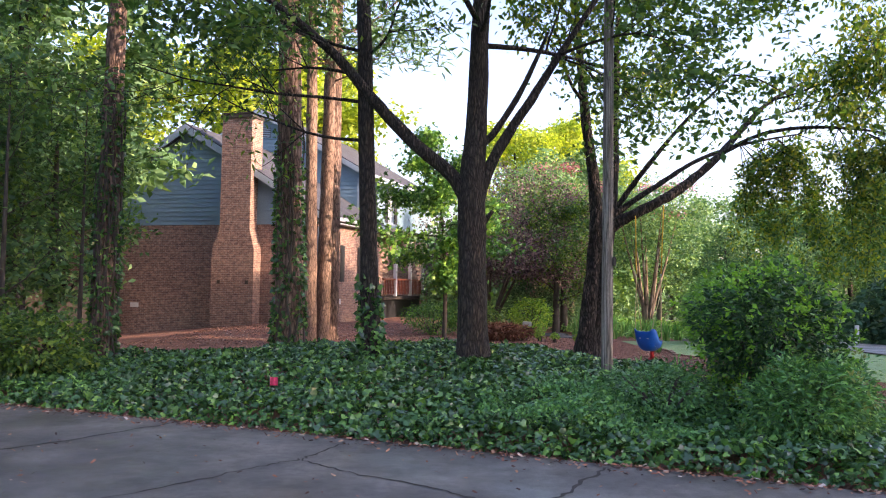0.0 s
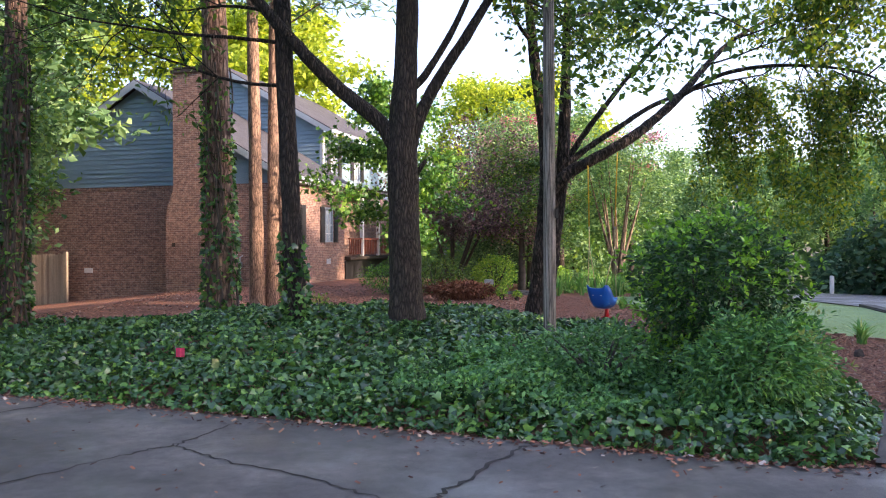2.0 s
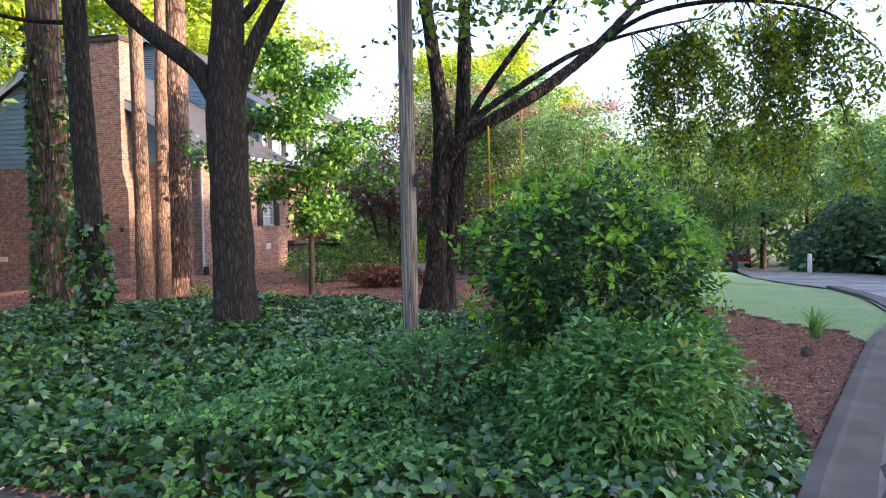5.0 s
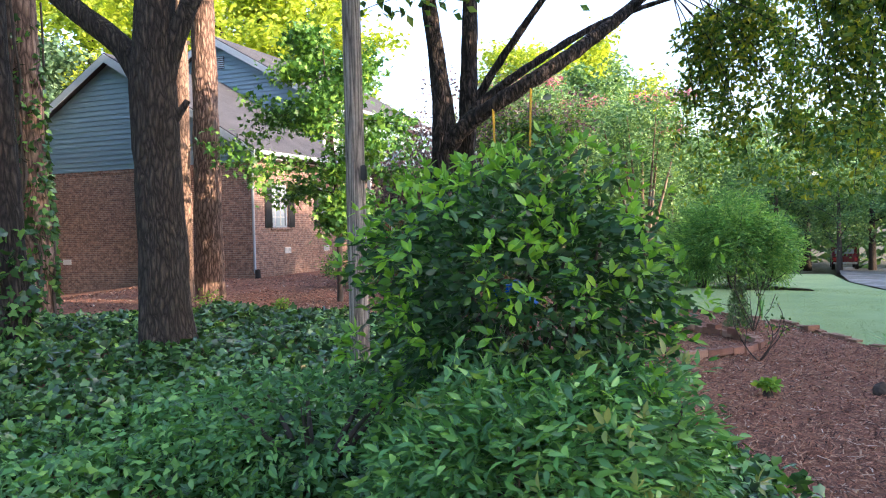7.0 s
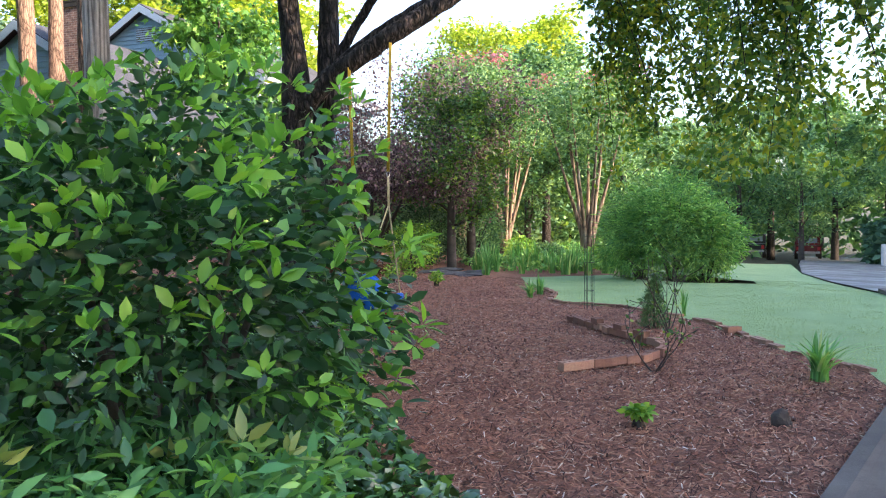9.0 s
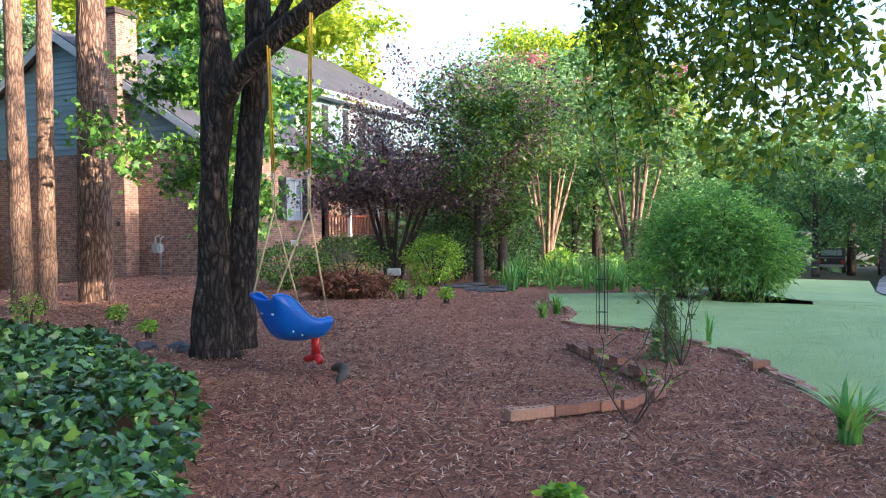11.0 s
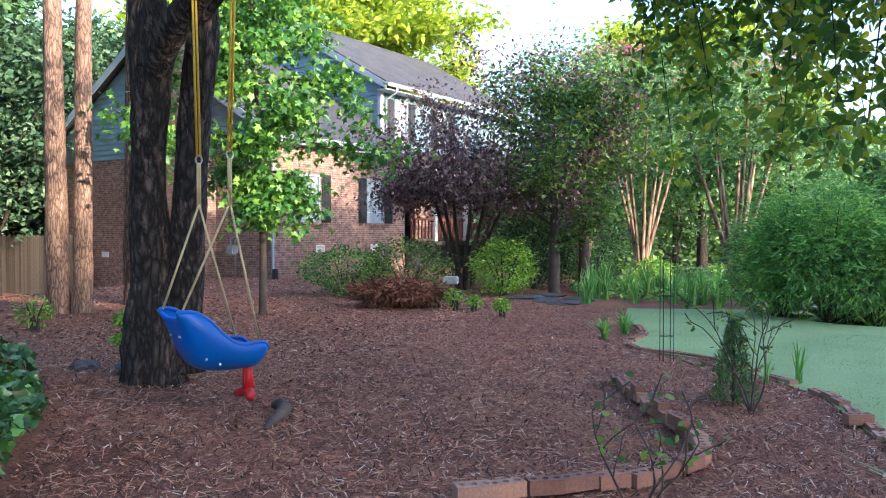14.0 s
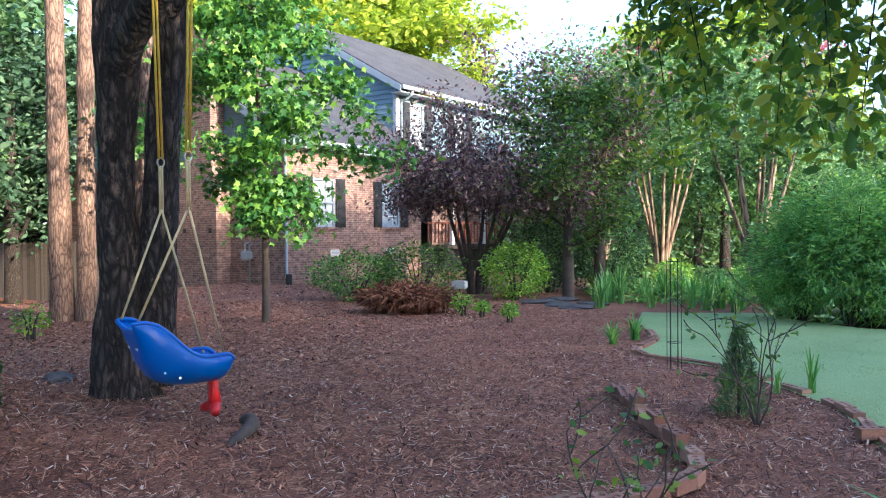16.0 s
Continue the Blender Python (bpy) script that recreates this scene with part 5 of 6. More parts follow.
def ground_cover(name, label, category, outline, count, size, shape, mat, seed, height, up=0.6):
    rng = np.random.default_rng(seed)
    P = []
    for x, y in sample_in(rng, count, outline, None, None, lambda x, y: np.maximum(0.35, 1 - 0.1 * np.maximum(0, y - 11))):
        e = min(1, edge_distance(x, y) / 0.35)
        hump = 0.6 + 0.5 * noise.noise(Vector((x * 0.9, y * 0.9, seed))) + 0.25 * noise.noise(Vector((x * 3, y * 3, seed)))
        P.append((x, y, land(x, y) + (0.03 + height * e * hump) * rng.uniform(0.35, 1.0) ** 0.5))
    ob = leaves(name, P, size, shape, mat, None, rng, up, droop=0.5)
    return tagged(ob, label, category, kind="stuff")


ground_cover("ivy_bed", "dense glossy ivy covering the ground", "ivy", IVY_OUT, 54000, 0.074, "ivy", IVY, 91, 0.28, 0.5)
ground_cover("leafy_weeds", "fine-leaved green creeper growing through the ivy", "creeper", [(0.4, 8.6), (2.4, 7.7), (3.4, 7.5), (3.5, 8.6), (2.9, 9.8), (1.4, 10.2), (0.5, 9.6)], 6500, 0.06, "plain", NANDINA, 92, 0.42, 0.5)


# ---- utility pole ----
pole = thing("utility_pole", "weathered grey wooden pole standing in the ivy", "pole", Matrix.Translation((2.43, 11.5, land(2.43, 11.5))))
v, f = tube([(0, 0, -0.2 + 0.3 * i) for i in range(30)], [0.088 - 0.0008 * i for i in range(30)], 14, 0.035, 1.5)
mesh_ob("shaft", v, f, POLEWOOD, pole, smooth=True)
bracket = part("bracket", box(0.06, -0.09, 1.72, 0.11, -0.03, 1.85), BLACKWIRE, pole, "small black metal bracket", 0.008)


# ---- toddler swing ----
swing_m = Matrix.Translation((3.78, 14.32, 0)) @ Matrix.Rotation(radians(58), 4, "Z")
swing = thing("toddler_swing", "blue plastic toddler swing with red post hanging from ropes", "swing", swing_m)
FLOOR = [(-0.285, 0.885), (-0.255, 0.78), (-0.215, 0.67), (-0.15, 0.585), (-0.06, 0.55), (0.05, 0.54), (0.15, 0.54), (0.23, 0.545), (0.28, 0.575), (0.3, 0.655)]
RIM = [(-0.31, 0.935), (-0.255, 0.94), (-0.185, 0.92), (-0.11, 0.865), (-0.03, 0.785), (0.05, 0.725), (0.13, 0.705), (0.2, 0.71), (0.265, 0.705), (0.302, 0.675)]
HALF = [0.15, 0.17, 0.18, 0.185, 0.185, 0.185, 0.185, 0.18, 0.17, 0.15]
fl, _ = spline([(a, b, 0) for a, b in FLOOR], [1] * 10, 36)
rm, hw = spline([(a, b, 0) for a, b in RIM], HALF, 36)
sv, sf = [], []
NU = 17
for i in range(37):
    for k in range(NU):
        u = -1 + 2 * k / (NU - 1)
        h = abs(u) ** 3.2
        x = fl[i][0] * (1 - h) + rm[i][0] * h
        z = fl[i][1] * (1 - h) + rm[i][1] * h
        y = hw[i] * math.copysign(min(1, abs(u) * 1.25) ** 0.9, u) * (0.86 + 0.14 * h)
        sv.append((x, y, z))
for i in range(36):
    for k in range(NU - 1):
        a = i * NU + k
        sf.append((a, a + NU, a + NU + 1, a + 1))
seat = mesh_ob("seat", sv, sf, BLUE, swing, "moulded blue bucket seat", True)
sol = seat.modifiers.new("thickness", "SOLIDIFY")
sol.thickness = 0.012
edge = [sv[i * NU] for i in range(37)] + [sv[36 * NU + k] for k in range(1, NU)] + [sv[i * NU + NU - 1] for i in range(35, -1, -1)] + [sv[k] for k in range(NU - 2, 0, -1)]
v, f = tube(edge + edge[:2], [0.014] * (len(edge) + 2), 8, cap=False)
mesh_ob("rim", v, f, BLUE, swing, smooth=True)
post = part("front_post", box(0.2, -0.03, 0.36, 0.26, 0.03, 0.56), RED, swing, "red plastic post", 0.018)
v, f = tube([(0.23, 0, 0.56), (0.235, 0, 0.46), (0.24, 0, 0.38)], [0.04, 0.032, 0.045], 12)
mesh_ob("post_sleeve", v, f, RED, post, smooth=True)
v, f = tube([(0.2, -0.1, 0.335), (0.22, -0.06, 0.35), (0.245, 0, 0.37), (0.22, 0.06, 0.35), (0.2, 0.1, 0.335)], [0.028, 0.034, 0.04, 0.034, 0.028], 10)
mesh_ob("foot_rest", v, f, RED, post, smooth=True)
for y in (-0.07, 0.07):
    part("slot", box(-0.268, y - 0.014, 0.772, -0.25, y + 0.014, 0.785), WHITE, seat, "white slot")
for sgn in (-1, 1):
    for a, b in ((-0.14, 0.606), (-0.05, 0.566)):
        part("slot", box(a, sgn * 0.168 - 0.003, b + 0.022, a + 0.012, sgn * 0.168 + 0.003, b + 0.034), WHITE, seat, "white slot")
    part("sticker", box(-0.2, sgn * 0.172 - 0.003, 0.80, -0.15, sgn * 0.172 + 0.003, 0.83), LIMELEAF, seat, "faded yellow-green sticker")
for sgn, top in ((-1, (0.02, -0.27, 3.2)), (1, (-0.02, 0.24, 3.02))):
    knot = (0.0, sgn * 0.23, 1.62)
    for name, end in (("back_rope", (-0.285, sgn * 0.15, 0.935)), ("front_rope", (0.24, sgn * 0.17, 0.68))):
        v, f = tube([knot, end], [0.0075, 0.0075], 7)
        mesh_ob(name, v, f, ROPE, swing, "pale braided rope", True)
    for o in (-0.008, 0.008):
        v, f = tube([(knot[0] + o, knot[1], 1.6), (o, knot[1], 1.9)], [0.0075, 0.0075], 7)
        mesh_ob("link_rope", v, f, ROPE, swing, "pale braided rope", True)
        v, f = tube([(knot[0] + o * 1.4, knot[1], 1.94), (top[0] + o * 1.4, top[1], top[2])], [0.008, 0.008], 7)
        mesh_ob("hanging_rope", v, f, YELLOWROPE, swing, "yellow rope", True)
    ring = [(knot[0] + 0.022 * math.cos(a / 12 * 6.283), knot[1], 1.92 + 0.03 * math.sin(a / 12 * 6.283)) for a in range(14)]
    v, f = tube(ring, [0.006] * 14, 6, cap=False)
    mesh_ob("shackle", v, f, STEEL, swing, "steel shackle", True)


# ---- brick edging ----
def cored_brick():
    """A brick lying on its side face up, with three round cores through it."""
    L, W, H = 0.198, 0.092, 0.078
    verts, faces = [], []
    cells = [-L / 2, -L / 6, L / 6, L / 2]
    base = [(x, y, 0) for x in (-L / 2, L / 2) for y in (-W / 2, W / 2)]
    verts += base
    faces.append((0, 1, 3, 2))
    for c in range(3):
        x0, x1 = cells[c], cells[c + 1]
        n = len(verts)
        verts += [(x0, -W / 2, H), (x1, -W / 2, H), (x1, W / 2, H), (x0, W / 2, H)]
        cx = (x0 + x1) / 2
        for zz, r in ((H, 0.021), (0.012, 0.02)):
            for k in range(8):
                a = -math.pi * 0.75 + k * math.pi / 4
                verts.append((cx + r * math.cos(a), r * math.sin(a), zz))
        for k in range(8):
            corner, nxt = n + (k // 2), n + ((k + 1) // 2) % 4
            a, b = n + 4 + k, n + 4 + (k + 1) % 8
            faces.append((corner, b, a) if corner == nxt else (corner, nxt, b, a))
            faces.append((a, b, b + 8, a + 8))
        faces.append(tuple(n + 12 + k for k in range(8)))
    # sides
    t = 4
    per = 20
    faces.append((0, 2, t + 2 * per + 1, t + 2 * per, t + per, t))
    faces.append((1, t + 3, t + per + 3, t + 2 * per + 3, t + 2 * per + 2, 3))
    faces.append((0, t, t + 3, 1))
    faces.append((2, 3, t + 2 * per + 2, t + 2 * per + 1))
    me = bpy.data.meshes.new("brick")
    me.from_pydata(verts, [], faces)
    me.materials.append(PAVER)
    bm = bmesh.new()
    bm.from_mesh(me)
    bmesh.ops.remove_doubles(bm, verts=bm.verts[:], dist=0.0003)
    bmesh.ops.recalc_face_normals(bm, faces=bm.faces[:])
    bm.to_mesh(me)
    bm.free()
    return me


BRICK_ME = cored_brick()


def edging(label, pts, seed, flat=False, skip=0.0):
    rng = np.random.default_rng(seed)
    th = thing("brick_edging", label, "edging", None, "brick borders")
    d, _ = spline([(x, y, 0) for x, y in pts], [1] * len(pts), 40 * len(pts))
    d = np.array(d)[:, :2]
    acc, last = 0.0, d[0]
    step = 0.207
    for p, q in zip(d, d[1:]):
        acc += float(np.hypot(*(q - p)))
        if acc >= step:
            mid = (last + q) / 2
            a = math.atan2(q[1] - last[1], q[0] - last[0]) + rng.normal() * 0.06
            if rng.uniform() > skip:
                ob = new("brick", BRICK_ME)
                ob.parent = th
                ob.matrix_basis = pose(mid[0] + rng.normal() * 0.008, mid[1] + rng.normal() * 0.008, land(*mid) + (0.02 + rng.uniform(-0.015, 0.015) if not flat else rng.uniform(-0.045, -0.02)), math.degrees(rng.normal() * 0.04), math.degrees(rng.normal() * 0.03), math.degrees(a))
            last, acc = q, 0.0
    return th


INNER = [(5.58, 13.66), (5.78, 13.8), (6.12, 14.06), (6.42, 14.3), (6.74, 14.72), (6.84, 15.15), (6.62, 15.85), (6.5, 16.15), (6.1, 17.6)]
edging("crooked row of cored red bricks set in mulch", INNER, 95)
for x, y, a in ((6.36, 16.7, 105), (6.55, 16.05, 110), (6.7, 15.55, 118)):
    ob = new("stacked_brick", BRICK_ME)
    ob.matrix_basis = pose(x, y, land(x, y) + 0.082, 0, 0, a)
    tagged(ob, "loose cored red brick lying on the border", "brick", "loose bricks")
LAWN_EDGE = [(8.55, 14.0), (8.25, 14.9), (8.05, 16.2), (7.95, 17.4), (7.05, 19.3), (6.3, 19.8), (6.05, 20.3), (6.22, 21.3), (6.08, 22.3)]
edging("worn brick border between mulch and lawn", LAWN_EDGE, 96, True, 0.08)
ob = new("stacked_brick", BRICK_ME)
ob.matrix_basis = pose(7.98, 16.35, land(7.98, 16.35) + 0.03, 0, 0, 20)
tagged(ob, "loose cored red brick lying on the border", "brick", "loose bricks")


# ---- small plants ----
def strappy(name, label, x, y, n, h, seed, group="", mat=GRASSLEAF, w=0.018, spread=0.35):
    """A clump of sword-shaped leaves, each with a keel."""
    rng = np.random.default_rng(seed)
    cl = thing(name, label, "plant", Matrix.Translation((x, y, land(x, y))), group)
    lists = []
    for i in range(n):
        a = rng.uniform(0, 6.283)
        hh = h * rng.uniform(0.55, 1.05)
        out = spread * h * rng.uniform(0.2, 1.0)
        bx, by = rng.normal() * 0.05 * h, rng.normal() * 0.05 * h
        v = []
        for k in range(6):
            u = k / 5
            cx, cy, cz = bx + math.cos(a) * out * u * u, by + math.sin(a) * out * u * u, hh * (u - 0.25 * u ** 3 * (out / h > 0.25))
            ww = w * (1 - u) ** 0.6 + 0.0015
            v += [(cx - math.sin(a) * ww, cy + math.cos(a) * ww, cz), (cx + math.cos(a) * ww * 0.35, cy + math.sin(a) * ww * 0.35, cz), (cx + math.sin(a) * ww, cy - math.cos(a) * ww, cz)]
        f = []
        for k in range(5):
            b = k * 3
            f += [(b, b + 1, b + 4, b + 3), (b + 1, b + 2, b + 5, b + 4)]
        lists.append((v, f))
    v, f = joined(lists)
    ob = mesh_ob("leaf_clump", v, f, mat, cl)
    ob["kind"] = "stuff"
    return cl


strappy("iris", "upright iris with sword-shaped leaves", 7.78, 18.0, 13, 0.42, 101, "irises", spread=0.3)
strappy("iris", "upright iris with sword-shaped leaves", 7.5, 17.95, 6, 0.34, 102, "irises", spread=0.3)
strappy("yucca", "pale strappy plant with drooping leaf tips", 7.9, 13.6, 44, 0.55, 103, spread=1.1)
strappy("daylily", "grassy clump of daylily at the lawn's edge", 5.72, 20.7, 40, 0.38, 104, "daylilies", spread=0.9)
strappy("daylily", "grassy clump of daylily at the lawn's edge", 5.95, 21.4, 30, 0.45, 105, "daylilies", spread=0.7)
ground_cover("border_cover", "low leafy plants filling the far border", "ground cover", [(4.4, 27), (8.3, 26.2), (9.5, 29.5), (11, 37), (3.5, 37), (4.2, 30.5)], 7000, 0.13, "plain", BAMBOOLEAF, 107, 0.35)
rng = np.random.default_rng(106)
for i in range(34):
    x, y = rng.uniform(4.6, 8.4), rng.uniform(25.6, 29.5)
    strappy("iris", "upright iris with sword-shaped leaves", x, y, 22, rng.uniform(0.45, 0.9), 110 + i, "irises", spread=0.4, w=0.025)
for i in range(18):
    x, y = rng.uniform(5.5, 11), rng.uniform(29, 37)
    shrub("border_plant", "low leafy perennial in the far border", x, y, 0.5, 0.5, rng.uniform(0.4, 0.9), 700, 0.11, (FARLEAF, LIMELEAF, BAMBOOLEAF)[i % 3], 140 + i, stems=3, group="far border", category="plant")


def seedling(x, y, h, n, mat, seed, label="small bright green seedling in the mulch"):
    shrub("seedling", label, x, y, h * 0.45, h * 0.45, h, n, 0.06, mat, seed, "oval", 0.2, 0.5, "seedlings", stems=3, category="plant")


for k, (x, y, h) in enumerate([(3.9, 22.4, 0.3), (3.3, 22.9, 0.28), (-1.6, 18.3, 0.5), (-0.4, 18.6, 0.3), (2.9, 23.1, 0.4), (2.4, 23.6, 0.45), (5.98, 11.98, 0.14), (1.2, 16.6, 0.2)]):
    seedling(x, y, h, 200, LIMELEAF, 170 + k)

# dwarf conifer
rng = np.random.default_rng(180)
con = thing("dwarf_conifer", "small dark green cone-shaped conifer", "shrub", Matrix.Translation((7.14, 16.95, land(7.14, 16.95))))
trunk_part("trunk", [([(0, 0, -0.05), (0, 0, 0.3), (0, 0, 0.62)], [0.02, 0.015, 0.004], 8)], TWIG, con, 6, 0)
n = 2600
zz = rng.uniform(0.02, 1, n) ** 1.2
a = rng.uniform(0, 6.283, n)
rr = 0.2 * (1 - zz) ** 0.7 * rng.uniform(0.4, 1.05, n) * (1 + 0.15 * np.sin(a * 3 + zz * 9))
leaves("foliage", np.stack([np.cos(a) * rr, np.sin(a) * rr, zz * 0.7], 1), 0.05, "thin", NEEDLE, con, rng, 0.2, np.stack([np.cos(a), np.sin(a), 0.8 + 0 * a], 1), droop=-0.4)


def twiggy(name, label, x, y, h, spread, n, nleaf, seed, mat=OAKLEAF, size=0.05):
    """A sparse bush of bare crooked twigs with a few leaves."""
    rng = np.random.default_rng(seed)
    tr = thing(name, label, "shrub", Matrix.Translation((x, y, land(x, y) - 0.02)))
    tips = []
    for i in range(n):
        a = i * 2.4 + rng.uniform(-0.4, 0.4)
        tw = []
        grown(rng, (0, 0, 0), (spread * math.cos(a), spread * math.sin(a), 0.9), h * rng.uniform(0.7, 1.1), 0.009, 1, tw, tips, 0.35)
        trunk_part("twig", tw, TWIG, tr, 6, 0)
    leaves("foliage", cloud(rng, [p for p, d in tips if d == 0], 0.03, nleaf), size, "oval", mat, tr, rng, 0.4)
    return tr


twiggy("bare_rose_bush", "nearly bare thorny bush with a few grey-green leaves", 6.5, 13.9, 0.7, 0.7, 3, 70, 190)
twiggy("rose_bush", "thin leafy rose bush beside the dwarf conifer", 7.25, 16.6, 0.85, 0.35, 5, 190, 191)

# wire plant support
tl = thing("wire_trellis", "tall black wire plant support", "trellis", Matrix.Translation((6.56, 19.0, land(6.56, 19.0))))
for k in range(6):
    a = k * math.pi / 3
    v, f = tube([(0.075 * math.cos(a), 0.075 * math.sin(a), -0.1), (0.075 * math.cos(a), 0.075 * math.sin(a), 1.2)], [0.004, 0.004], 6)
    mesh_ob("upright", v, f, BLACKWIRE, tl)
for zz in (0.3, 0.75, 1.17):
    v, f = tube([(0.075 * math.cos(k * 0.5236), 0.075 * math.sin(k * 0.5236), zz) for k in range(13)], [0.0035] * 13, 6, cap=False)
    mesh_ob("hoop", v, f, BLACKWIRE, tl)

# marker flag in the ivy
flag = thing("marker_flag", "bright pink survey marker in the ivy", "flag", Matrix.Translation((-2.3, 10.56, land(-2.3, 10.56))))
v, f = tube([(0, 0, -0.05), (0, 0, 0.26)], [0.003, 0.003], 6)
mesh_ob("wire", v, f, STEEL, flag)
fv = [(0.0 + 0.018 * i, 0.012 * math.sin(i * 1.7), 0.13 + 0.11 * j) for j in (0, 1) for i in range(7)]
cloth = mesh_ob("tape", fv, [(i, i + 1, i + 8, i + 7) for i in range(6)], PINKTAPE, flag, "crumpled pink tape")
cloth.modifiers.new("thickness", "SOLIDIFY").thickness = 0.002


def rock(name, label, x, y, sx, sy, sz, mat, seed, category="stone", group=""):
    bm = bmesh.new()
    bmesh.ops.create_icosphere(bm, subdivisions=3, radius=1)
    for vv in bm.verts:
        n = 1 + 0.3 * noise.noise(vv.co * 1.4 + Vector((seed, 0, 0))) + 0.15 * noise.noise(vv.co * 4 + Vector((0, seed, 0)))
        vv.co = Vector((vv.co.x * sx * n, vv.co.y * sy * n, vv.co.z * sz * n))
    me = bpy.data.meshes.new(name)
    bm.to_mesh(me)
    bm.free()
    me.materials.append(mat)
    ob = new(name, me)
    ob.matrix_basis = pose(x, y, land(x, y) + sz * 0.3, 0, 0, seed * 47)
    return tagged(ob, label, category, group)


log_v, log_f = tube(*spline([(-0.03, 0.16, 0.06), (0.02, 0.1, 0.075), (0.05, 0.02, 0.06), (0.02, -0.1, 0.035), (-0.03, -0.22, 0.02), (-0.05, -0.3, 0.0)], [0.025, 0.045, 0.05, 0.042, 0.03, 0.012], 24), 12, 0.14, 9.0)
log = mesh_ob("dead_branch", log_v, log_f, TWIG, smooth=True)
log.matrix_basis = pose(4.1, 14.55, land(4.1, 14.55), 0, 0, 25)
tagged(log, "bent grey piece of dead branch on the mulch", "branch")
rock("stump", "small dark rotten stump in the mulch", 7.0, 12.1, 0.07, 0.06, 0.09, TWIG, 4, "stump")
for k, (x, y) in enumerate([(2.35, 15.3), (2.15, 15.5), (2.55, 15.6), (1.95, 15.2)]):
    rock("stone", "dark grey stone at the foot of the tree", x, y, 0.13, 0.1, 0.06, STONE, 5 + k, group="stones by the tree")
for k, (x, y) in enumerate([(3.6, 26.1), (4.1, 25.7), (4.7, 26.3), (3.9, 26.9), (4.5, 25.3)]):
    rock("flagstone", "flat dark slate by the border", x, y, 0.4, 0.3, 0.05, STONE, 20 + k, group="slates")


# ---- far side of the street ----
def pickup(x, y, turn, label, paint):
    z = street_z(x, y)
    car = thing("pickup_truck", label, "truck", pose(x, y, z, 0, 0, turn))
    prof = [(-2.6, 0.5), (2.6, 0.5), (2.6, 0.95), (2.45, 1.05), (1.2, 1.12), (0.65, 1.75), (-0.75, 1.78), (-1.0, 1.1), (-2.6, 1.1)]
    n = len(prof)
    v = [(a, -0.92, b) for a, b in prof] + [(a, 0.92, b) for a, b in prof]
    body = mesh_ob("body", v, [tuple(range(n)), tuple(range(2 * n - 1, n - 1, -1))] + [(i, n + i, n + (i + 1) % n, (i + 1) % n) for i in range(n)], paint, car)
    part("rear_window", box(-0.96, -0.7, 1.25, -0.9, 0.7, 1.65), GLASS, body)
    for sy in (-1, 1):
        part("side_window", box(-0.6, sy * 0.925, 1.2, 0.6, sy * 0.93, 1.6), GLASS, body)
        part("tail_light", box(-2.64, sy * 0.75 - 0.1, 0.75, -2.6, sy * 0.75 + 0.1, 1.0), RED, body)
        for wx in (-1.7, 1.75):
            v, f = tube([(wx, sy * 0.72, 0.38), (wx, sy * 0.97, 0.38)], [0.38, 0.38], 18)
            wh = mesh_ob("wheel", v, f, TYRE, car)
            v, f = tube([(wx, sy * 0.972, 0.38), (wx, sy * 0.985, 0.38)], [0.22, 0.2], 14)
            mesh_ob("rim", v, f, STEEL, wh)
    part("bumper", box(-2.75, -0.85, 0.5, -2.62, 0.85, 0.66), STEEL, car, bevel=0.03)


pickup(31.0, 71.5, 70, "dark red pickup truck parked along the far street", CARRED)
pickup(26.2, 70.0, 70, "dark parked pickup truck under the trees", SHUTTER)
mp = thing("marker_post", "white post at the far kerb", "post", Matrix.Translation((25.2, 47.5, street_z(25.2, 47.5))))
part("shaft", box(-0.1, -0.1, 0, 0.1, 0.1, 1.1), WHITE, mp, bevel=0.02)
for i in range(6):
    a = radians(34 + i * 4.2)
    x, y = 6 + 36 * math.cos(a), 10 + 36 * math.sin(a)
    shrub("hedge_bush", "clipped dark hedge bush across the street", x, y, 1.9, 1.3, 1.5, 2600, 0.16, DARKLEAF, 200 + i, group="hedge", stems=3)


# neighbour's house glimpsed through the trees
nb = thing("neighbour_house", "low brown house with a grey roof behind the trees", "house", pose(4.6, 47.5, lie(4.6, 47.5), 0, 0, 20))
part("wall", box(-5, 0, -0.5, 5, 7, 2.7), DARKWOOD, nb)
v = [(-5.4, -0.5, 2.6), (5.4, -0.5, 2.6), (5.4, 3.5, 4.9), (-5.4, 3.5, 4.9), (-5.4, 7.5, 2.6), (5.4, 7.5, 2.6)]
v += [(a, b, c - 0.15) for a, b, c in v]
mesh_ob("roof", v, [(0, 1, 2, 3), (3, 2, 5, 4), (6, 9, 8, 7), (9, 10, 11, 8), (0, 6, 7, 1), (4, 5, 11, 10), (0, 3, 9, 6), (3, 4, 10, 9), (1, 7, 8, 2), (2, 8, 11, 5)], ROOF, nb)
for k in (-3.2, 0.2, 2.8):
    wn_ = part("window", box(k, -0.04, 0.9, k + 1.0, -0.003, 2.1), GLASS, nb)
    part("frame", box(k - 0.08, -0.06, 2.1, k + 1.08, -0.003, 2.2), WHITE, wn_)
    part("sill", box(k - 0.08, -0.08, 0.82, k + 1.08, -0.003, 0.9), WHITE, wn_)

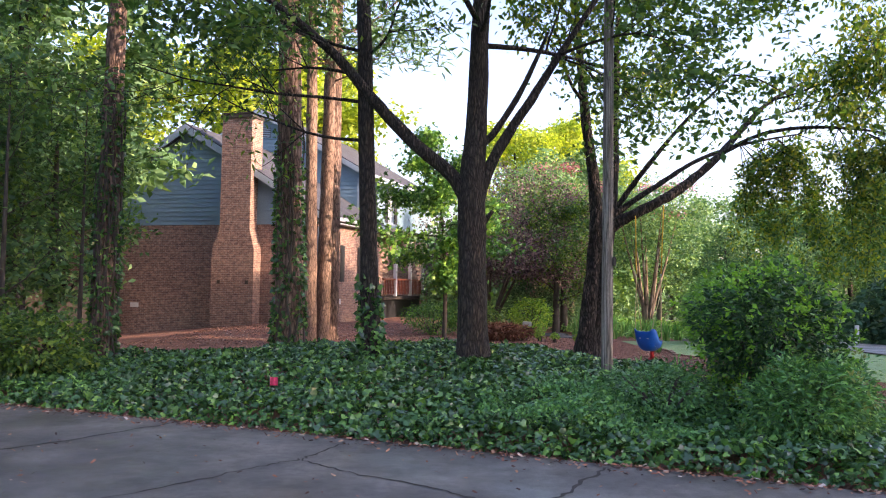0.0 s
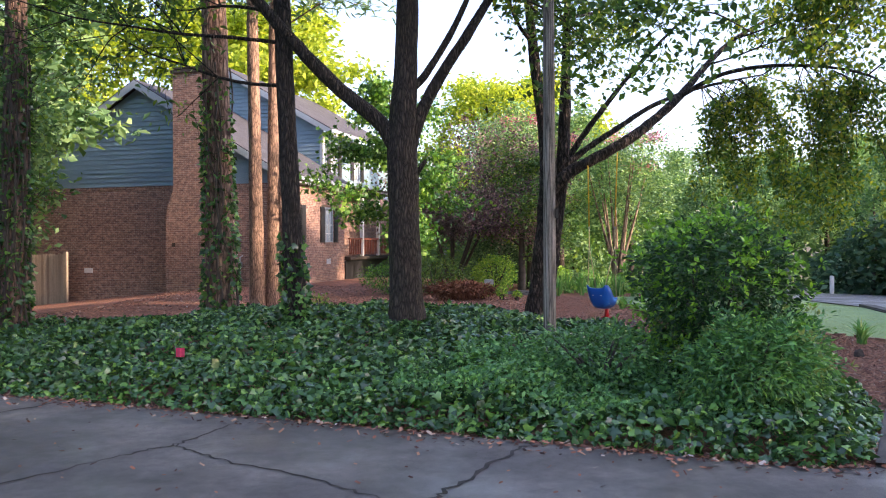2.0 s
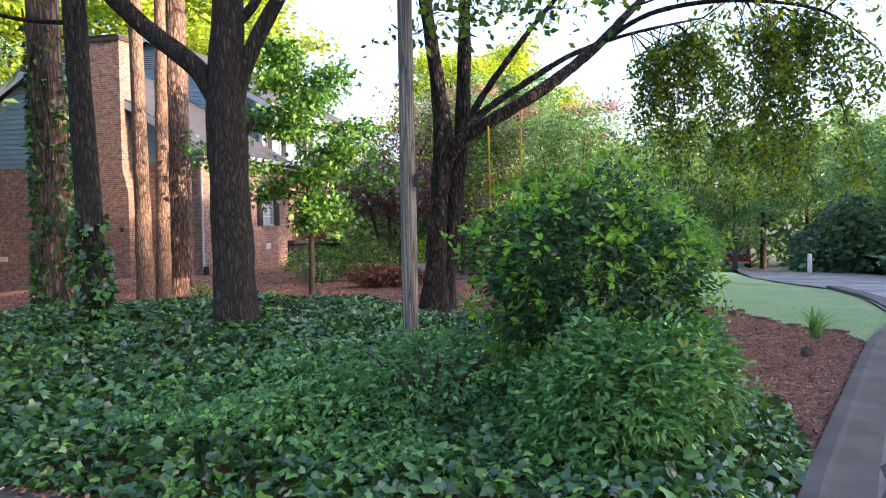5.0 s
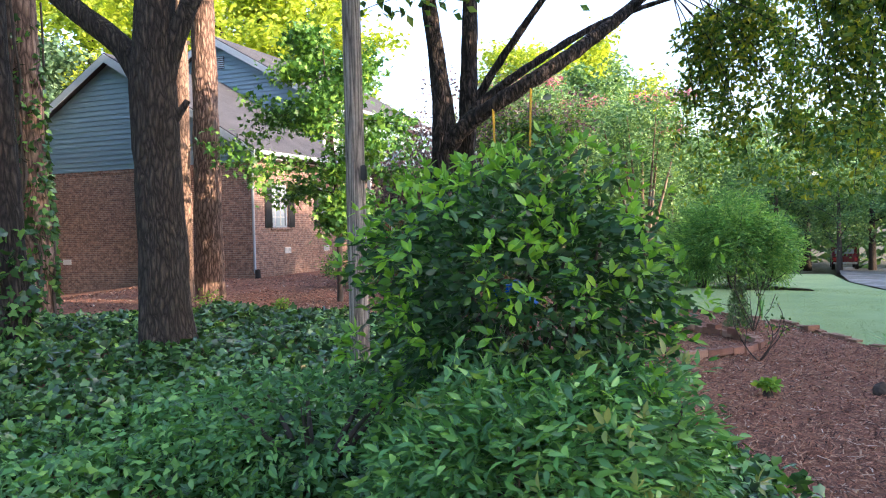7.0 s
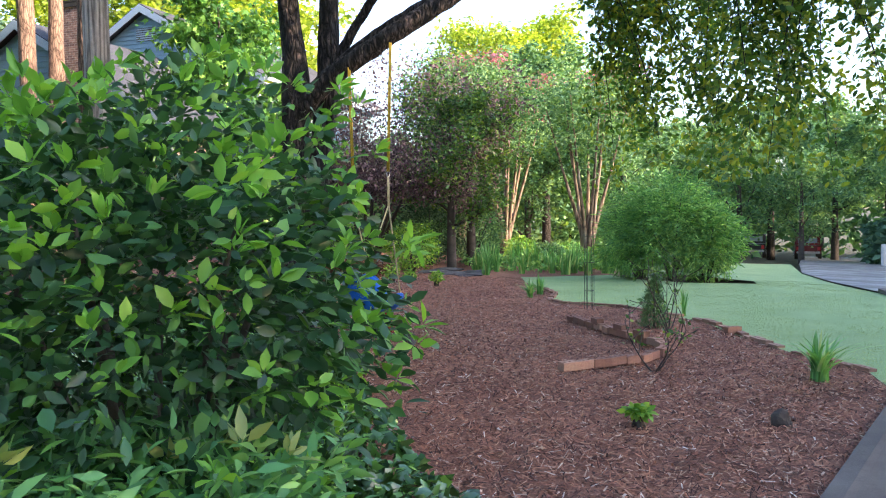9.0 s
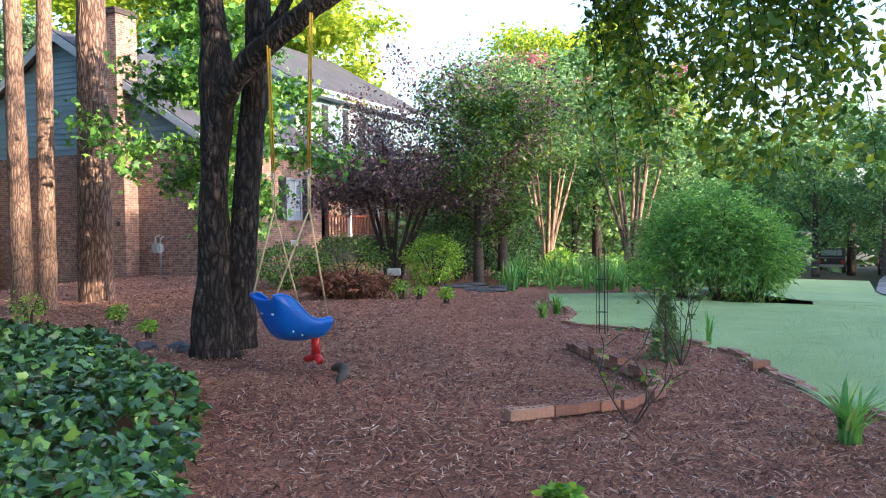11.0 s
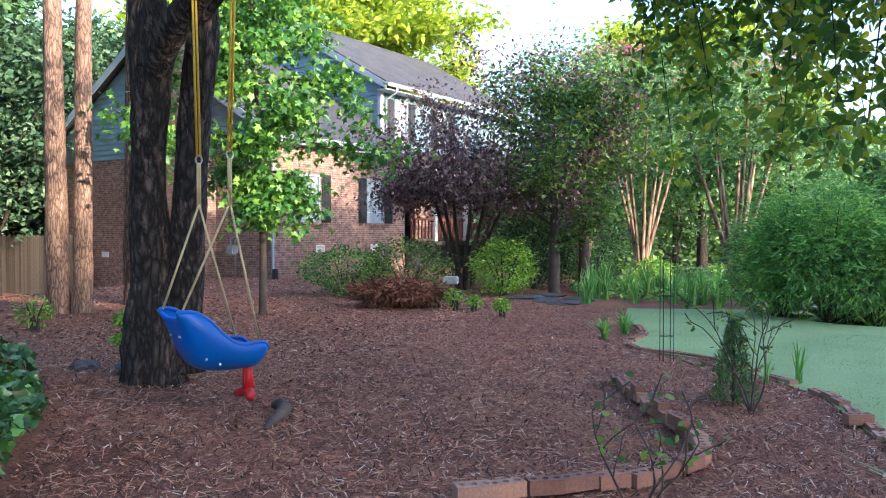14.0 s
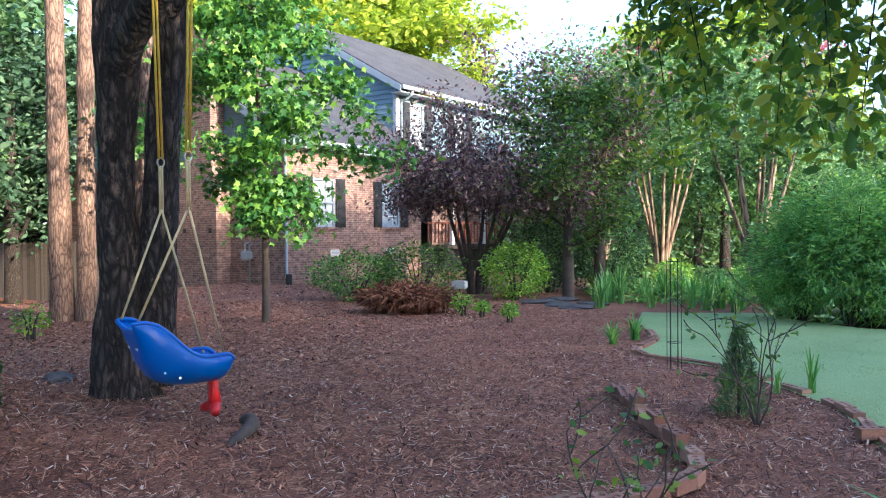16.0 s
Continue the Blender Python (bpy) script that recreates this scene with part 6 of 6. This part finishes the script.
# small solar lamp among the azaleas
sl = thing("solar_lamp", "small grey solar lamp on a stake", "garden lamp", Matrix.Translation((2.6, 23.9, land(2.6, 23.9))))
v, f = tube([(0, 0, -0.05), (0, 0, 0.42)], [0.012, 0.012], 8)
mesh_ob("stake", v, f, BLACKWIRE, sl)
part("panel", box(-0.13, -0.09, 0.42, 0.13, 0.09, 0.56), GREYBOX, sl, "grey solar panel", 0.015)


# ---- litter ----
def scatter(name, label, category, places, seed, mat, length, width, lift=0.004, tilt=0.25):
    rng = np.random.default_rng(seed)
    P = np.array(places)
    n = len(P)
    z = np.array([land(x, y) for x, y in places]) + lift + rng.uniform(0, 0.012, n)
    a = rng.uniform(0, 6.283, n)
    l, w = length * rng.uniform(0.4, 1.3, n), width * rng.uniform(0.5, 1.5, n)
    c, s = np.cos(a) * l / 2, np.sin(a) * l / 2
    px, py = -np.sin(a) * w / 2, np.cos(a) * w / 2
    t = rng.normal(size=n) * tilt * l / 2
    x, y = P[:, 0], P[:, 1]
    V = np.stack([np.stack(q, 1) for q in ((x - c - px, y - s - py, z - t), (x - c + px, y - s + py, z - t + w * 0.3), (x + c + px, y + s + py, z + t + w * 0.3), (x + c - px, y + s - py, z + t))], 1)
    F = (np.array([(0, 2, 1), (0, 3, 2)])[None] + (np.arange(n) * 4)[:, None, None]).reshape(-1, 3)
    return tagged(tri_ob(name, V.reshape(-1, 3), F, mat), label, category, kind="stuff")


def bed_chance(x, y):
    return np.clip(1.25 - 0.055 * np.hypot(x - 6, y - 9), 0, 1)


BED_AREA = (-3, 9, 8, 25)
rng = np.random.default_rng(300)
scatter("pine_straw", "loose reddish pine needles on the bed", "pine straw", sample_in(rng, 130000, mulch_outline, IVY_OUT, BED_AREA, bed_chance), 304, CHIPS, 0.07, 0.0045, 0.005, 0.25)
scatter("bark_chips", "scattered bark chips and dead leaves", "bark chips", sample_in(rng, 30000, mulch_outline, IVY_OUT, BED_AREA, bed_chance), 301, CHIPS, 0.03, 0.009, 0.01, 0.4)
scatter("leaf_litter", "brown dead leaves under the pines and along the house", "leaf litter", sample_in(rng, 15000, mulch_outline, IVY_OUT, (-9, 3.5, 17.5, 32), None), 306, CHIPS, 0.055, 0.022, 0.008, 0.25)
edge_places = []
while len(edge_places) < 2600:
    x, y = rng.uniform(-8, 4.4), rng.uniform(6, 12)
    d = edge_distance(x, y)
    if d < 0.4 and rng.uniform() < math.exp(-d * 8):
        edge_places.append((x, y))
scatter("edge_litter", "dead leaves and grit along the drive's edge", "leaf litter", edge_places, 302, CHIPS, 0.045, 0.022, 0.01)
drive_places = [(rng.uniform(-5, 4), rng.uniform(3.5, 8.5)) for _ in range(420)]
drive_places = [(x, y) for x, y in drive_places if not inside(np.array(x), np.array(y), mulch_outline)]
litter = scatter("drive_litter", "dead leaves and twigs lying on the drive", "leaf litter", drive_places, 305, CHIPS, 0.04, 0.016, 0.0)
for q in litter.data.vertices:
    q.co.z += 0.01 - land(q.co.x, q.co.y)
gp = [(x, y, land(x, y) + 0.008) for x, y in sample_in(rng, 30000, lawn_outline, None, (5.5, 12.5, 13, 25), lambda x, y: np.clip(1.2 - 0.07 * (y - 13), 0, 1))]
LAWNBLADE = leaf_mat("grass_blades", [(0.0, (0.14, 0.21, 0.08)), (0.7, (0.2, 0.29, 0.11)), (1.0, (0.28, 0.34, 0.14))], 0.2, 0.6)
tagged(leaves("lawn_grass", gp, 0.019, "thin", LAWNBLADE, None, rng, 0.2, droop=-1.5), "short grass blades of the mown lawn", "grass", kind="stuff")
